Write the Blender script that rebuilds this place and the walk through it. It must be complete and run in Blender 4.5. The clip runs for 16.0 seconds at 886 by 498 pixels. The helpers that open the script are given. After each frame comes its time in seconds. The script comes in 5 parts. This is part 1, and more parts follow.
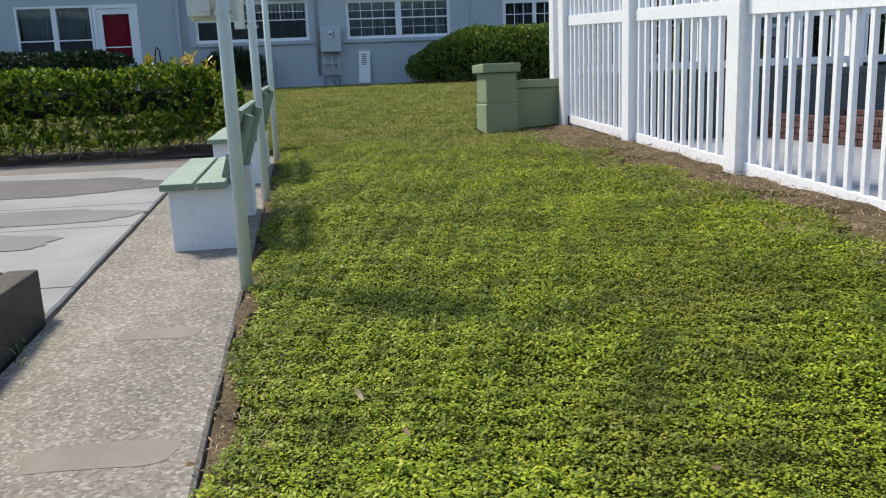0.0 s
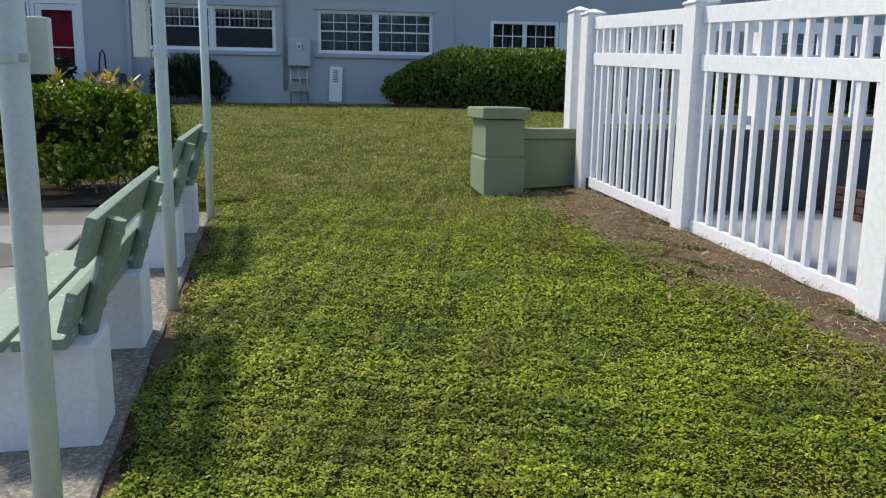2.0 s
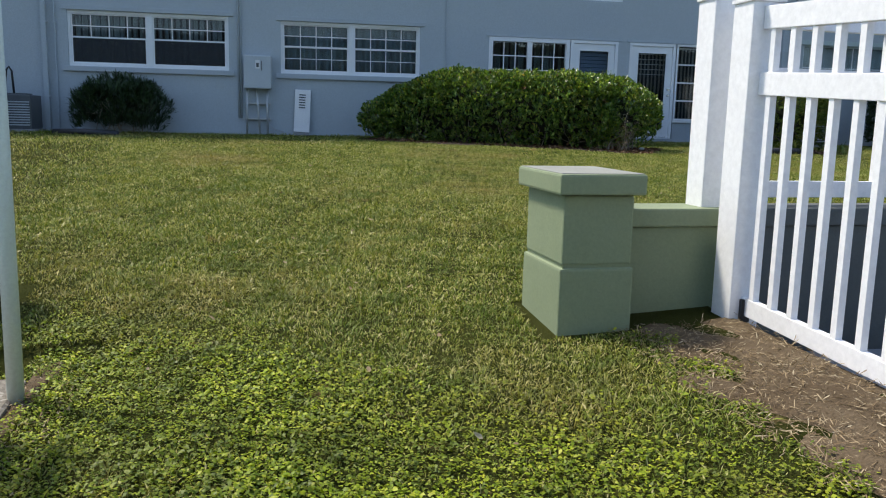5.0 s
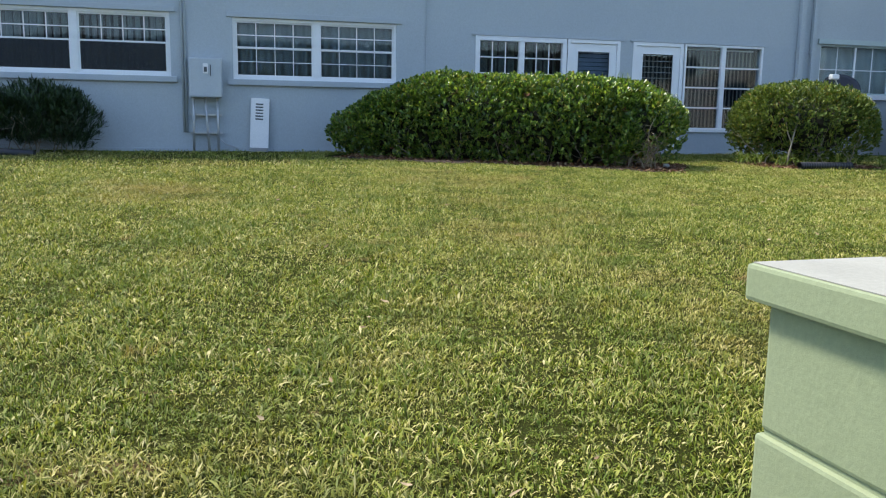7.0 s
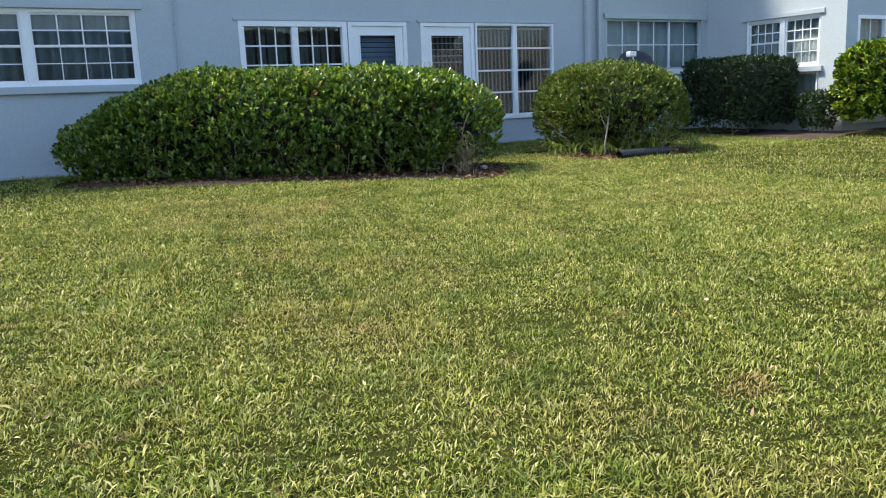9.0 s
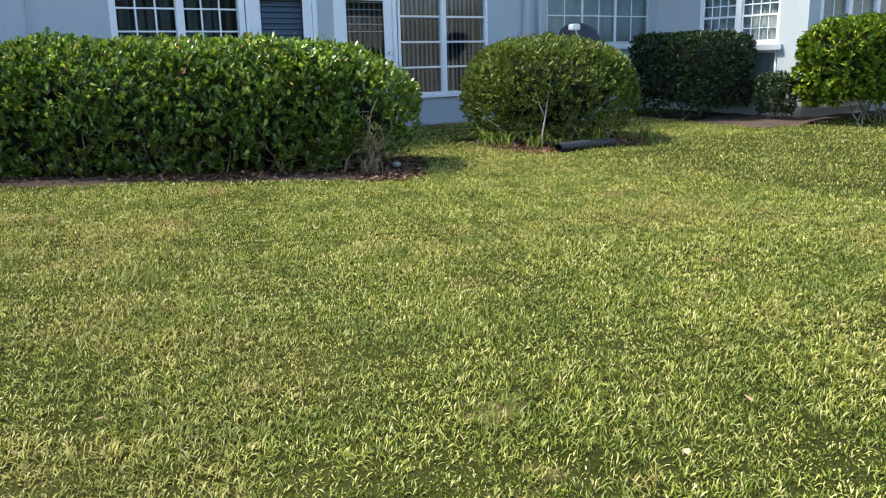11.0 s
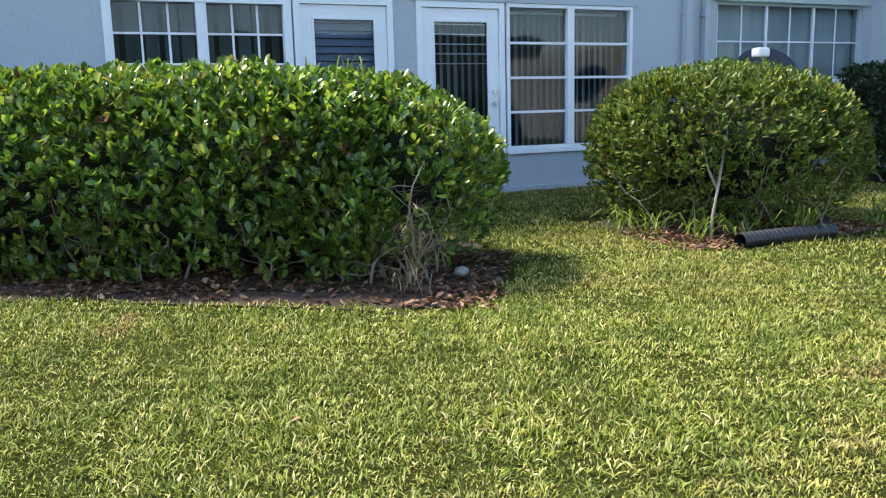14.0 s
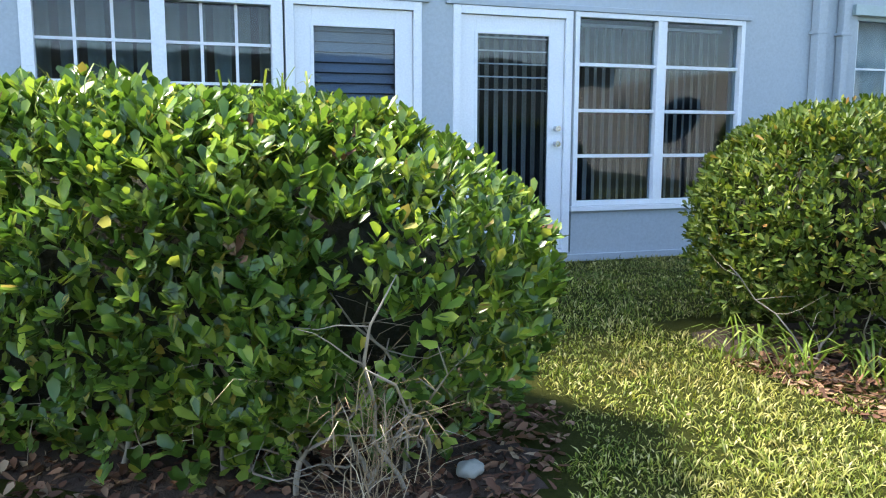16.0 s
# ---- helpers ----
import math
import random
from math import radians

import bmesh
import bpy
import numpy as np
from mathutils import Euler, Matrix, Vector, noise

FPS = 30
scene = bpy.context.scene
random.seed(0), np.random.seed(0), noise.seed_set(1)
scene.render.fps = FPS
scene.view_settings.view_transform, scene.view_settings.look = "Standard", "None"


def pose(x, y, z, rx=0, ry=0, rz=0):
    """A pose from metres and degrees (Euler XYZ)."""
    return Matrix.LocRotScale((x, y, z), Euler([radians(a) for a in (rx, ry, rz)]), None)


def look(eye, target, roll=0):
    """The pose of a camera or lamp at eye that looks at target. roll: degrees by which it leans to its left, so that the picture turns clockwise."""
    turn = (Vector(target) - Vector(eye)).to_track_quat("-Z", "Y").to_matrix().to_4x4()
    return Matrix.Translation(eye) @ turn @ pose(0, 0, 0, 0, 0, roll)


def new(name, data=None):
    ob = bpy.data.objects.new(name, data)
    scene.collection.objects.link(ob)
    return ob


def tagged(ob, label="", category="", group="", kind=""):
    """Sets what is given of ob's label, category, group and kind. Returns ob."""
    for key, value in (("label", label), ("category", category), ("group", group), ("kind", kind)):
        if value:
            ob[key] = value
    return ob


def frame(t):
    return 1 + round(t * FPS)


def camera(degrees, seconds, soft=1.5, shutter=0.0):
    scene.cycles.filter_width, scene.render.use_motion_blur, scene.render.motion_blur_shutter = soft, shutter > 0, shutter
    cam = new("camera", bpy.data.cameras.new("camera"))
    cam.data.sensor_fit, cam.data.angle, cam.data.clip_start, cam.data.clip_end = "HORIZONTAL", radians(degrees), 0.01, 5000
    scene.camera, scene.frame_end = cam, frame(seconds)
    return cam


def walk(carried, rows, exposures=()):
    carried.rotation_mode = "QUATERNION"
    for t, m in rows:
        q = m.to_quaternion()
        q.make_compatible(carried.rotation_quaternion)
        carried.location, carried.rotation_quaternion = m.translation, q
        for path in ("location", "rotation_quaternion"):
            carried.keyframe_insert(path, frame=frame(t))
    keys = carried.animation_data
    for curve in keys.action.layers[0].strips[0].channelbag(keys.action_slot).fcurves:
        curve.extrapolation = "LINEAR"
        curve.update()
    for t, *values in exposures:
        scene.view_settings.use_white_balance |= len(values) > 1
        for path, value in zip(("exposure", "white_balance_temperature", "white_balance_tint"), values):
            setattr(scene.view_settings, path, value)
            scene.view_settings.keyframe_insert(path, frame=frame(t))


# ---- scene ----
cam = camera(57.4, 16.0, soft=1.1)
# seconds, x, y, z, yaw, pitch, roll
PATH = [
    (0.0, 0.002, -0.001, 1.653, -6.73, -11.56, 2.29),
    (0.5, 0.101, 0.665, 1.776, -6.62, -11.33, 0.79),
    (1.0, 0.068, 1.185, 1.904, -6.49, -11.04, 0.47),
    (1.5, 0.099, 1.739, 1.944, -7.94, -10.42, 0.35),
    (2.0, 0.123, 2.355, 1.989, -8.63, -10.78, -0.82),
    (2.5, 0.095, 2.976, 2.029, -9.05, -11.21, 0.81),
    (3.0, 0.158, 3.623, 2.060, -8.72, -9.63, 1.23),
    (3.5, 0.185, 4.300, 2.067, -7.86, -8.58, 1.06),
    (4.0, 0.280, 4.972, 2.078, -8.76, -9.31, 0.29),
    (6.5, 0.384, 8.220, 2.238, -11.92, -8.89, -1.93),
    (7.0, 0.264, 8.890, 2.258, -13.83, -8.76, -0.84),
    (7.5, 0.228, 9.542, 2.326, -15.63, -7.75, -0.45),
    (8.0, 0.225, 10.203, 2.423, -21.99, -8.15, 3.62),
    (8.5, 0.433, 10.814, 2.514, -28.69, -9.58, 2.84),
    (9.0, 0.710, 11.228, 2.593, -30.46, -10.46, 2.41),
    (9.2, 0.825, 11.393, 2.615, -33.72, -10.75, 2.42),
    (11.5, 2.473, 13.055, 2.802, -34.39, -13.21, 1.20),
    (12.0, 2.920, 13.565, 2.756, -32.75, -10.46, 0.60),
    (12.5, 3.369, 14.196, 2.699, -26.83, -9.88, 1.20),
    (13.0, 3.725, 14.598, 2.726, -26.00, -10.52, 2.60),
    (13.5, 4.089, 15.111, 2.720, -24.36, -10.55, 0.90),
    (14.0, 4.486, 15.616, 2.735, -23.91, -9.73, 1.50),
    (14.5, 4.849, 16.119, 2.772, -23.65, -10.37, 1.40),
    (15.0, 5.121, 16.662, 2.830, -20.83, -10.19, 1.70),
    (15.5, 5.434, 17.160, 2.859, -19.24, -10.84, 1.40),
    (16.0, 5.726, 17.839, 2.861, -19.09, -7.87, -0.10),
]
walk(cam, [(t, pose(x, y, z, 90 + pitch, roll, yaw)) for t, x, y, z, yaw, pitch, roll in PATH],
     [(0.0, 0.40), (2.0, 0.27), (4.0, 0.36), (6.5, 0.84), (7.0, 1.03), (9.0, 1.16), (12.5, 1.36), (14.5, 1.60), (16.0, 2.00)])

# ---- world, sun, exposure ----
SUN_DIR = Vector((-0.42, 0.34, 0.84)).normalized()
world = bpy.data.worlds.new("sky")
scene.world = world
world.use_nodes = True
wn = world.node_tree
sky = wn.nodes.new("ShaderNodeTexSky")
sky.sky_type = "NISHITA"
sky.sun_disc = False
sky.sun_elevation = math.asin(SUN_DIR.z)
sky.sun_rotation = math.atan2(SUN_DIR.x, SUN_DIR.y)
wn.links.new(sky.outputs[0], wn.nodes["Background"].inputs[0])
wn.nodes["Background"].inputs[1].default_value = 0.168
sun = new("sun", bpy.data.lights.new("sun", "SUN"))
sun.data.energy, sun.data.angle, sun.data.color = 3.8, radians(9.0), (1.0, 0.92, 0.78)
sun.matrix_world = look(SUN_DIR * 60, (0, 0, 0))

# ---- materials ----
rng = np.random.default_rng(7)


def nodes_of(name):
    m = bpy.data.materials.new(name)
    m.use_nodes = True
    return m, m.node_tree, m.node_tree.nodes["Principled BSDF"]


def link(nt, a, b):
    nt.links.new(a, b)


def noise_node(nt, scale, detail=4.0, rough=0.6, coord=None):
    n = nt.nodes.new("ShaderNodeTexNoise")
    n.inputs["Scale"].default_value, n.inputs["Detail"].default_value, n.inputs["Roughness"].default_value = scale, detail, rough
    if coord is not None:
        link(nt, coord, n.inputs["Vector"])
    return n


def ramp_node(nt, fac, stops):
    r = nt.nodes.new("ShaderNodeValToRGB")
    while len(r.color_ramp.elements) < len(stops):
        r.color_ramp.elements.new(0.5)
    for e, (p, c) in zip(r.color_ramp.elements, stops):
        e.position, e.color = p, (*c, 1.0)
    link(nt, fac, r.inputs[0])
    return r


def mix_node(nt, fac, a, b, mode="MIX"):
    m = nt.nodes.new("ShaderNodeMix")
    m.data_type, m.blend_type = "RGBA", mode
    for sock, v in ((m.inputs[0], fac), (m.inputs[6], a), (m.inputs[7], b)):
        if isinstance(v, (int, float)):
            sock.default_value = v
        elif isinstance(v, tuple):
            sock.default_value = (*v, 1.0)
        else:
            link(nt, v, sock)
    return m.outputs[2]


def bump_to(nt, bsdf, height, strength, distance):
    b = nt.nodes.new("ShaderNodeBump")
    b.inputs["Strength"].default_value, b.inputs["Distance"].default_value = strength, distance
    link(nt, height, b.inputs["Height"])
    link(nt, b.outputs[0], bsdf.inputs["Normal"])


def surface(name, colour, other, big=1.2, fine=45.0, rough=0.7, bump=0.25, dist=0.004, metal=0.0, spots=None, spec=0.5, vary=0.0):
    """A painted, plastered or mineral surface: two scales of tone, fine relief, optional dark specks."""
    m, nt, b = nodes_of(name)
    co = nt.nodes.new("ShaderNodeTexCoord").outputs["Object"]
    g = nt.nodes.new("ShaderNodeNewGeometry").outputs["Position"]
    n1, n2 = noise_node(nt, big, 5, 0.65, g), noise_node(nt, fine, 4, 0.7, g)
    r1 = ramp_node(nt, n1.outputs[0], [(0.32, colour), (0.72, other)])
    c = mix_node(nt, 0.22, r1.outputs[0], ramp_node(nt, n2.outputs[0], [(0.3, tuple(v * 0.55 for v in colour)), (0.7, tuple(min(1, v * 1.3) for v in colour))]).outputs[0])
    if spots:
        n3 = noise_node(nt, spots[1], 6, 0.75, g)
        r3 = ramp_node(nt, n3.outputs[0], [(spots[2], (0, 0, 0)), (spots[2] + 0.05, (1, 1, 1))])
        c = mix_node(nt, r3.outputs[0], c, spots[0])
    if vary:
        info = nt.nodes.new("ShaderNodeObjectInfo").outputs["Random"]
        c = mix_node(nt, vary, c, ramp_node(nt, info, [(0.0, tuple(v * 0.6 for v in colour)), (1.0, tuple(min(1, v * 1.35) for v in colour))]).outputs[0])
    link(nt, c, b.inputs["Base Color"])
    b.inputs["Roughness"].default_value, b.inputs["Metallic"].default_value = rough, metal
    b.inputs["Specular IOR Level"].default_value = spec
    bump_to(nt, b, n2.outputs[0], bump, dist)
    return m


def leafy(name, stops, rough=0.4, spec=0.5, back=0.25, *drifts):
    """Leaves and blades: each island its own tone, slight translucency; drifts: further tones in patches (colour, scale, from, to, amount)."""
    m, nt, b = nodes_of(name)
    geo = nt.nodes.new("ShaderNodeNewGeometry")
    r = ramp_node(nt, geo.outputs["Random Per Island"], stops).outputs[0]
    for colour, scale, lo, hi, amount in drifts:
        n = noise_node(nt, scale, 4, 0.65, geo.outputs["Position"])
        f = ramp_node(nt, n.outputs[0], [(lo, (0, 0, 0)), (hi, (amount, amount, amount))])
        r = mix_node(nt, f.outputs[0], r, colour)
    link(nt, r, b.inputs["Base Color"])
    b.inputs["Roughness"].default_value, b.inputs["Specular IOR Level"].default_value = rough, spec
    tr = nt.nodes.new("ShaderNodeBsdfTranslucent")
    link(nt, mix_node(nt, 1.0, r, (1.0, 1.0, 0.55), "MULTIPLY"), tr.inputs[0])
    mx = nt.nodes.new("ShaderNodeMixShader")
    mx.inputs[0].default_value = back
    link(nt, b.outputs[0], mx.inputs[1])
    link(nt, tr.outputs[0], mx.inputs[2])
    link(nt, mx.outputs[0], nt.nodes["Material Output"].inputs[0])
    return m


def glass(name, tint=(0.72, 0.78, 0.81)):
    m, nt, b = nodes_of(name)
    out = nt.nodes["Material Output"]
    gl, tr, fr = nt.nodes.new("ShaderNodeBsdfGlossy"), nt.nodes.new("ShaderNodeBsdfTransparent"), nt.nodes.new("ShaderNodeLayerWeight")
    gl.inputs["Roughness"].default_value = 0.015
    gl.inputs["Color"].default_value = (0.95, 0.96, 1.0, 1)
    tr.inputs["Color"].default_value = (*tint, 1)
    fr.inputs["Blend"].default_value = 0.5
    pw, ad = nt.nodes.new("ShaderNodeMath"), nt.nodes.new("ShaderNodeMath")
    pw.operation, ad.operation = "POWER", "MULTIPLY_ADD"
    pw.inputs[1].default_value, ad.inputs[1].default_value, ad.inputs[2].default_value = 5.0, 0.90, 0.026
    link(nt, fr.outputs["Facing"], pw.inputs[0])
    link(nt, pw.outputs[0], ad.inputs[0])
    g = nt.nodes.new("ShaderNodeNewGeometry").outputs["Position"]
    n = noise_node(nt, 1.6, 2, 0.5, g)
    bp = nt.nodes.new("ShaderNodeBump")
    bp.inputs["Strength"].default_value, bp.inputs["Distance"].default_value = 0.10, 0.02
    link(nt, n.outputs[0], bp.inputs["Height"])
    link(nt, bp.outputs[0], gl.inputs["Normal"])
    mx = nt.nodes.new("ShaderNodeMixShader")
    link(nt, ad.outputs[0], mx.inputs[0])
    link(nt, tr.outputs[0], mx.inputs[1])
    link(nt, gl.outputs[0], mx.inputs[2])
    link(nt, mx.outputs[0], out.inputs[0])
    return m


STUCCO = surface("pale_blue_stucco", (0.385, 0.435, 0.475), (0.425, 0.475, 0.505), 0.5, 38, 0.85, 0.3, 0.004, spots=((0.35, 0.375, 0.37), 0.9, 0.68))
TRIM = surface("white_trim_paint", (0.74, 0.77, 0.80), (0.80, 0.82, 0.84), 1.5, 60, 0.45, 0.08, 0.002)
SILL = surface("blue_sill_paint", (0.37, 0.42, 0.46), (0.42, 0.465, 0.505), 1.5, 60, 0.6, 0.1, 0.002)
TEALTRIM = surface("grey_green_trim_paint", (0.38, 0.47, 0.47), (0.45, 0.53, 0.53), 1.5, 60, 0.6, 0.1, 0.002)
VINYL = surface("white_vinyl", (0.84, 0.84, 0.86), (0.88, 0.88, 0.89), 0.8, 25, 0.35, 0.03, 0.001, spots=((0.76, 0.76, 0.72), 3.0, 0.70))
OLIVE = surface("sage_green_block_paint", (0.20, 0.245, 0.145), (0.235, 0.28, 0.17), 1.6, 55, 0.75, 0.35, 0.004, spots=((0.15, 0.18, 0.11), 5.0, 0.70))
GREYBLOCK = surface("dark_grey_block", (0.075, 0.085, 0.085), (0.12, 0.13, 0.125), 1.6, 55, 0.85, 0.4, 0.005)
CAPWHITE = surface("weathered_cap_paint", (0.25, 0.255, 0.23), (0.31, 0.315, 0.285), 2.5, 60, 0.8, 0.3, 0.004, spec=0.2)
BLOCKWHITE = surface("white_block_paint", (0.74, 0.76, 0.80), (0.82, 0.83, 0.85), 2.0, 40, 0.7, 0.3, 0.004, spots=((0.40, 0.40, 0.40), 7.0, 0.70))
BENCHGREEN = surface("sage_bench_paint", (0.20, 0.26, 0.20), (0.28, 0.345, 0.275), 5.0, 70, 0.6, 0.4, 0.003, spots=((0.60, 0.62, 0.56), 22.0, 0.60))
POLEPAINT = surface("pale_mint_pole_paint", (0.56, 0.64, 0.60), (0.62, 0.69, 0.66), 3.0, 60, 0.45, 0.15, 0.002, spots=((0.36, 0.38, 0.30), 12.0, 0.70))
BOARD = surface("chipped_white_board", (0.62, 0.64, 0.58), (0.72, 0.73, 0.68), 4.0, 60, 0.6, 0.3, 0.003, spots=((0.30, 0.28, 0.24), 18.0, 0.64))
CONCRETE, nt_, b_ = nodes_of("exposed_aggregate_concrete")
geo_ = nt_.nodes.new("ShaderNodeNewGeometry").outputs["Position"]
vor_ = nt_.nodes.new("ShaderNodeTexVoronoi")
vor_.inputs["Scale"].default_value = 75.0
link(nt_, geo_, vor_.inputs["Vector"])
sep_ = nt_.nodes.new("ShaderNodeSeparateColor")
link(nt_, vor_.outputs["Color"], sep_.inputs[0])
peb_ = ramp_node(nt_, sep_.outputs[0], [(0.0, (0.14, 0.125, 0.10)), (0.45, (0.30, 0.27, 0.22)), (0.8, (0.46, 0.42, 0.35)), (1.0, (0.75, 0.72, 0.66))])
wear_ = noise_node(nt_, 1.4, 6, 0.7, geo_)
wr_ = ramp_node(nt_, wear_.outputs[0], [(0.36, (0.075, 0.066, 0.052)), (0.55, (0.15, 0.132, 0.104)), (0.72, (0.26, 0.234, 0.19))])
link(nt_, mix_node(nt_, 0.33, wr_.outputs[0], peb_.outputs[0]), b_.inputs["Base Color"])
b_.inputs["Roughness"].default_value = 0.88
bump_to(nt_, b_, sep_.outputs[0], 0.6, 0.006)
COURT = surface("painted_court_concrete", (0.17, 0.17, 0.165), (0.31, 0.315, 0.305), 0.9, 45, 0.75, 0.2, 0.003)
COURTDARK = surface("dark_court_stain", (0.12, 0.107, 0.095), (0.18, 0.16, 0.14), 2.0, 45, 0.8, 0.2, 0.003)
PATIO = surface("pale_patio_concrete", (0.22, 0.225, 0.235), (0.33, 0.335, 0.345), 0.8, 50, 0.8, 0.2, 0.003)
MOSSBLOCK = surface("mossy_dark_block", (0.045, 0.038, 0.028), (0.11, 0.092, 0.07), 6.0, 60, 0.9, 0.8, 0.01, spots=((0.22, 0.19, 0.15), 14.0, 0.64))
BRICKRED = surface("red_brown_brick", (0.085, 0.04, 0.034), (0.12, 0.06, 0.05), 4.0, 60, 0.85, 0.5, 0.004, vary=0.5)
SOIL = surface("lawn_soil", (0.034, 0.042, 0.010), (0.072, 0.075, 0.020), 1.2, 70, 0.95, 1.0, 0.03, spots=((0.17, 0.125, 0.06), 1.7, 0.62), spec=0.03)
MULCH = surface("bare_mulch_soil", (0.10, 0.072, 0.045), (0.19, 0.145, 0.095), 2.5, 60, 0.95, 1.0, 0.02, spots=((0.28, 0.22, 0.14), 40.0, 0.60), spec=0.05)
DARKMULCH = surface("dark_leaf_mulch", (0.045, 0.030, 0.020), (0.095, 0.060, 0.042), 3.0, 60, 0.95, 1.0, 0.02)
BARK = surface("grey_bark", (0.22, 0.19, 0.15), (0.34, 0.30, 0.24), 9.0, 60, 0.9, 0.5, 0.004)
# near-black colour puts the plants' inner shade on a solid filler body
CORE = surface("painted_inner_shade", (0.012, 0.016, 0.008), (0.028, 0.026, 0.014), 8.0, 50, 0.95, 1.0, 0.03)
METERGREY = surface("grey_blue_box_paint", (0.42, 0.47, 0.51), (0.48, 0.53, 0.56), 2.0, 60, 0.5, 0.08, 0.002)
CONDUIT = surface("galvanised_conduit", (0.42, 0.44, 0.45), (0.52, 0.53, 0.54), 6.0, 60, 0.4, 0.1, 0.001, metal=0.5)
BLACKPLASTIC = surface("black_plastic", (0.012, 0.013, 0.016), (0.022, 0.023, 0.027), 6.0, 60, 0.45, 0.1, 0.001)
DARKGREY = surface("dark_grey_enamel", (0.07, 0.08, 0.09), (0.11, 0.12, 0.13), 3.0, 60, 0.5, 0.1, 0.001)
DISHGREY = surface("grey_dish_enamel", (0.045, 0.05, 0.065), (0.06, 0.065, 0.08), 3.0, 60, 0.7, 0.05, 0.001, spec=0.1)
WHITEPLASTIC = surface("white_plastic", (0.76, 0.77, 0.78), (0.82, 0.82, 0.82), 3.0, 60, 0.45, 0.05, 0.001)
CHROME = surface("brushed_metal", (0.55, 0.55, 0.56), (0.65, 0.65, 0.66), 9.0, 90, 0.25, 0.05, 0.001, metal=1.0)
# next two cloth colours are darkened to carry the rooms' dimness
CURTAIN = surface("dimmed_sheer_curtain", (0.22, 0.26, 0.27), (0.38, 0.42, 0.42), 2.0, 80, 0.9, 0.1, 0.001)
DIMCURTAIN = surface("dimmed_green_grey_curtain", (0.13, 0.17, 0.16), (0.24, 0.29, 0.27), 2.0, 80, 0.9, 0.1, 0.001)
BLIND = surface("taupe_vertical_blind", (0.30, 0.29, 0.27), (0.38, 0.37, 0.34), 2.0, 80, 0.8, 0.1, 0.001)
PALECURTAIN = surface("cream_curtain", (0.55, 0.58, 0.54), (0.80, 0.80, 0.74), 3.5, 80, 0.9, 0.1, 0.001)
REDCURTAIN = surface("crimson_curtain", (0.58, 0.008, 0.04), (0.68, 0.012, 0.06), 3.0, 80, 0.85, 0.1, 0.001, spec=0.05)
JALOUSIE = surface("pale_blue_slat", (0.19, 0.235, 0.32), (0.24, 0.29, 0.38), 2.0, 80, 0.5, 0.1, 0.001)
FARCREAM = surface("sunlit_cream_stucco", (0.62, 0.57, 0.46), (0.70, 0.65, 0.54), 0.4, 20, 0.85, 0.2, 0.004)
# indoor dimness is put into this colour, not left to the lighting
ROOM = surface("painted_room_dimness", (0.055, 0.065, 0.075), (0.08, 0.09, 0.10), 1.0, 30, 0.9, 0.1, 0.002)
ROOF = surface("grey_roof_membrane", (0.22, 0.22, 0.22), (0.30, 0.30, 0.30), 1.0, 30, 0.9, 0.2, 0.004)
# dark colour for the added wall that the windows mirror
FARWALL = surface("dark_reflection_backdrop", (0.055, 0.063, 0.050), (0.085, 0.093, 0.07), 0.4, 20, 0.85, 0.2, 0.004)
STRAW = leafy("dry_straw", [(0.0, (0.16, 0.11, 0.065)), (0.4, (0.26, 0.19, 0.11)), (0.8, (0.38, 0.30, 0.19)), (1.0, (0.50, 0.43, 0.30))], 0.8, 0.2, 0.1)
DEADLEAF = leafy("fallen_brown_leaf", [(0.0, (0.07, 0.035, 0.022)), (0.5, (0.15, 0.075, 0.045)), (0.85, (0.24, 0.14, 0.085)), (1.0, (0.34, 0.25, 0.16))], 0.75, 0.2, 0.1)
GRASS = leafy("lawn_blade", [(0.0, (0.055, 0.09, 0.006)), (0.34, (0.16, 0.215, 0.022)), (0.62, (0.30, 0.33, 0.055)), (0.84, (0.47, 0.44, 0.15)), (1.0, (0.62, 0.56, 0.28))], 0.55, 0.25, 0.26, ((0.40, 0.30, 0.12), 0.55, 0.50, 0.72, 0.55), ((0.085, 0.14, 0.016), 2.6, 0.47, 0.64, 0.65), ((0.36, 0.24, 0.11), 1.9, 0.62, 0.72, 0.7))
CLOVER = leafy("broadleaf_lawn", [(0.0, (0.09, 0.14, 0.006)), (0.4, (0.22, 0.30, 0.010)), (0.75, (0.36, 0.44, 0.014)), (1.0, (0.50, 0.50, 0.05))], 0.5, 0.3, 0.30, ((0.18, 0.16, 0.03), 0.9, 0.50, 0.70, 0.7), ((0.085, 0.125, 0.009), 2.4, 0.47, 0.62, 0.65), ((0.06, 0.09, 0.008), 7.0, 0.50, 0.64, 0.7))
HEDGELEAF = leafy("glossy_hedge_leaf", [(0.0, (0.036, 0.075, 0.011)), (0.42, (0.080, 0.160, 0.028)), (0.75, (0.19, 0.31, 0.045)), (0.95, (0.40, 0.49, 0.085)), (1.0, (0.42, 0.30, 0.07))], 0.30, 0.55, 0.38, ((0.045, 0.085, 0.014), 2.2, 0.46, 0.64, 0.5), ((0.34, 0.40, 0.08), 5.0, 0.58, 0.70, 0.6))
SHRUBLEAF = leafy("olive_shrub_leaf", [(0.0, (0.042, 0.075, 0.012)), (0.45, (0.085, 0.135, 0.020)), (0.8, (0.15, 0.205, 0.033)), (0.97, (0.26, 0.28, 0.06)), (1.0, (0.36, 0.20, 0.07))], 0.45, 0.28, 0.32)
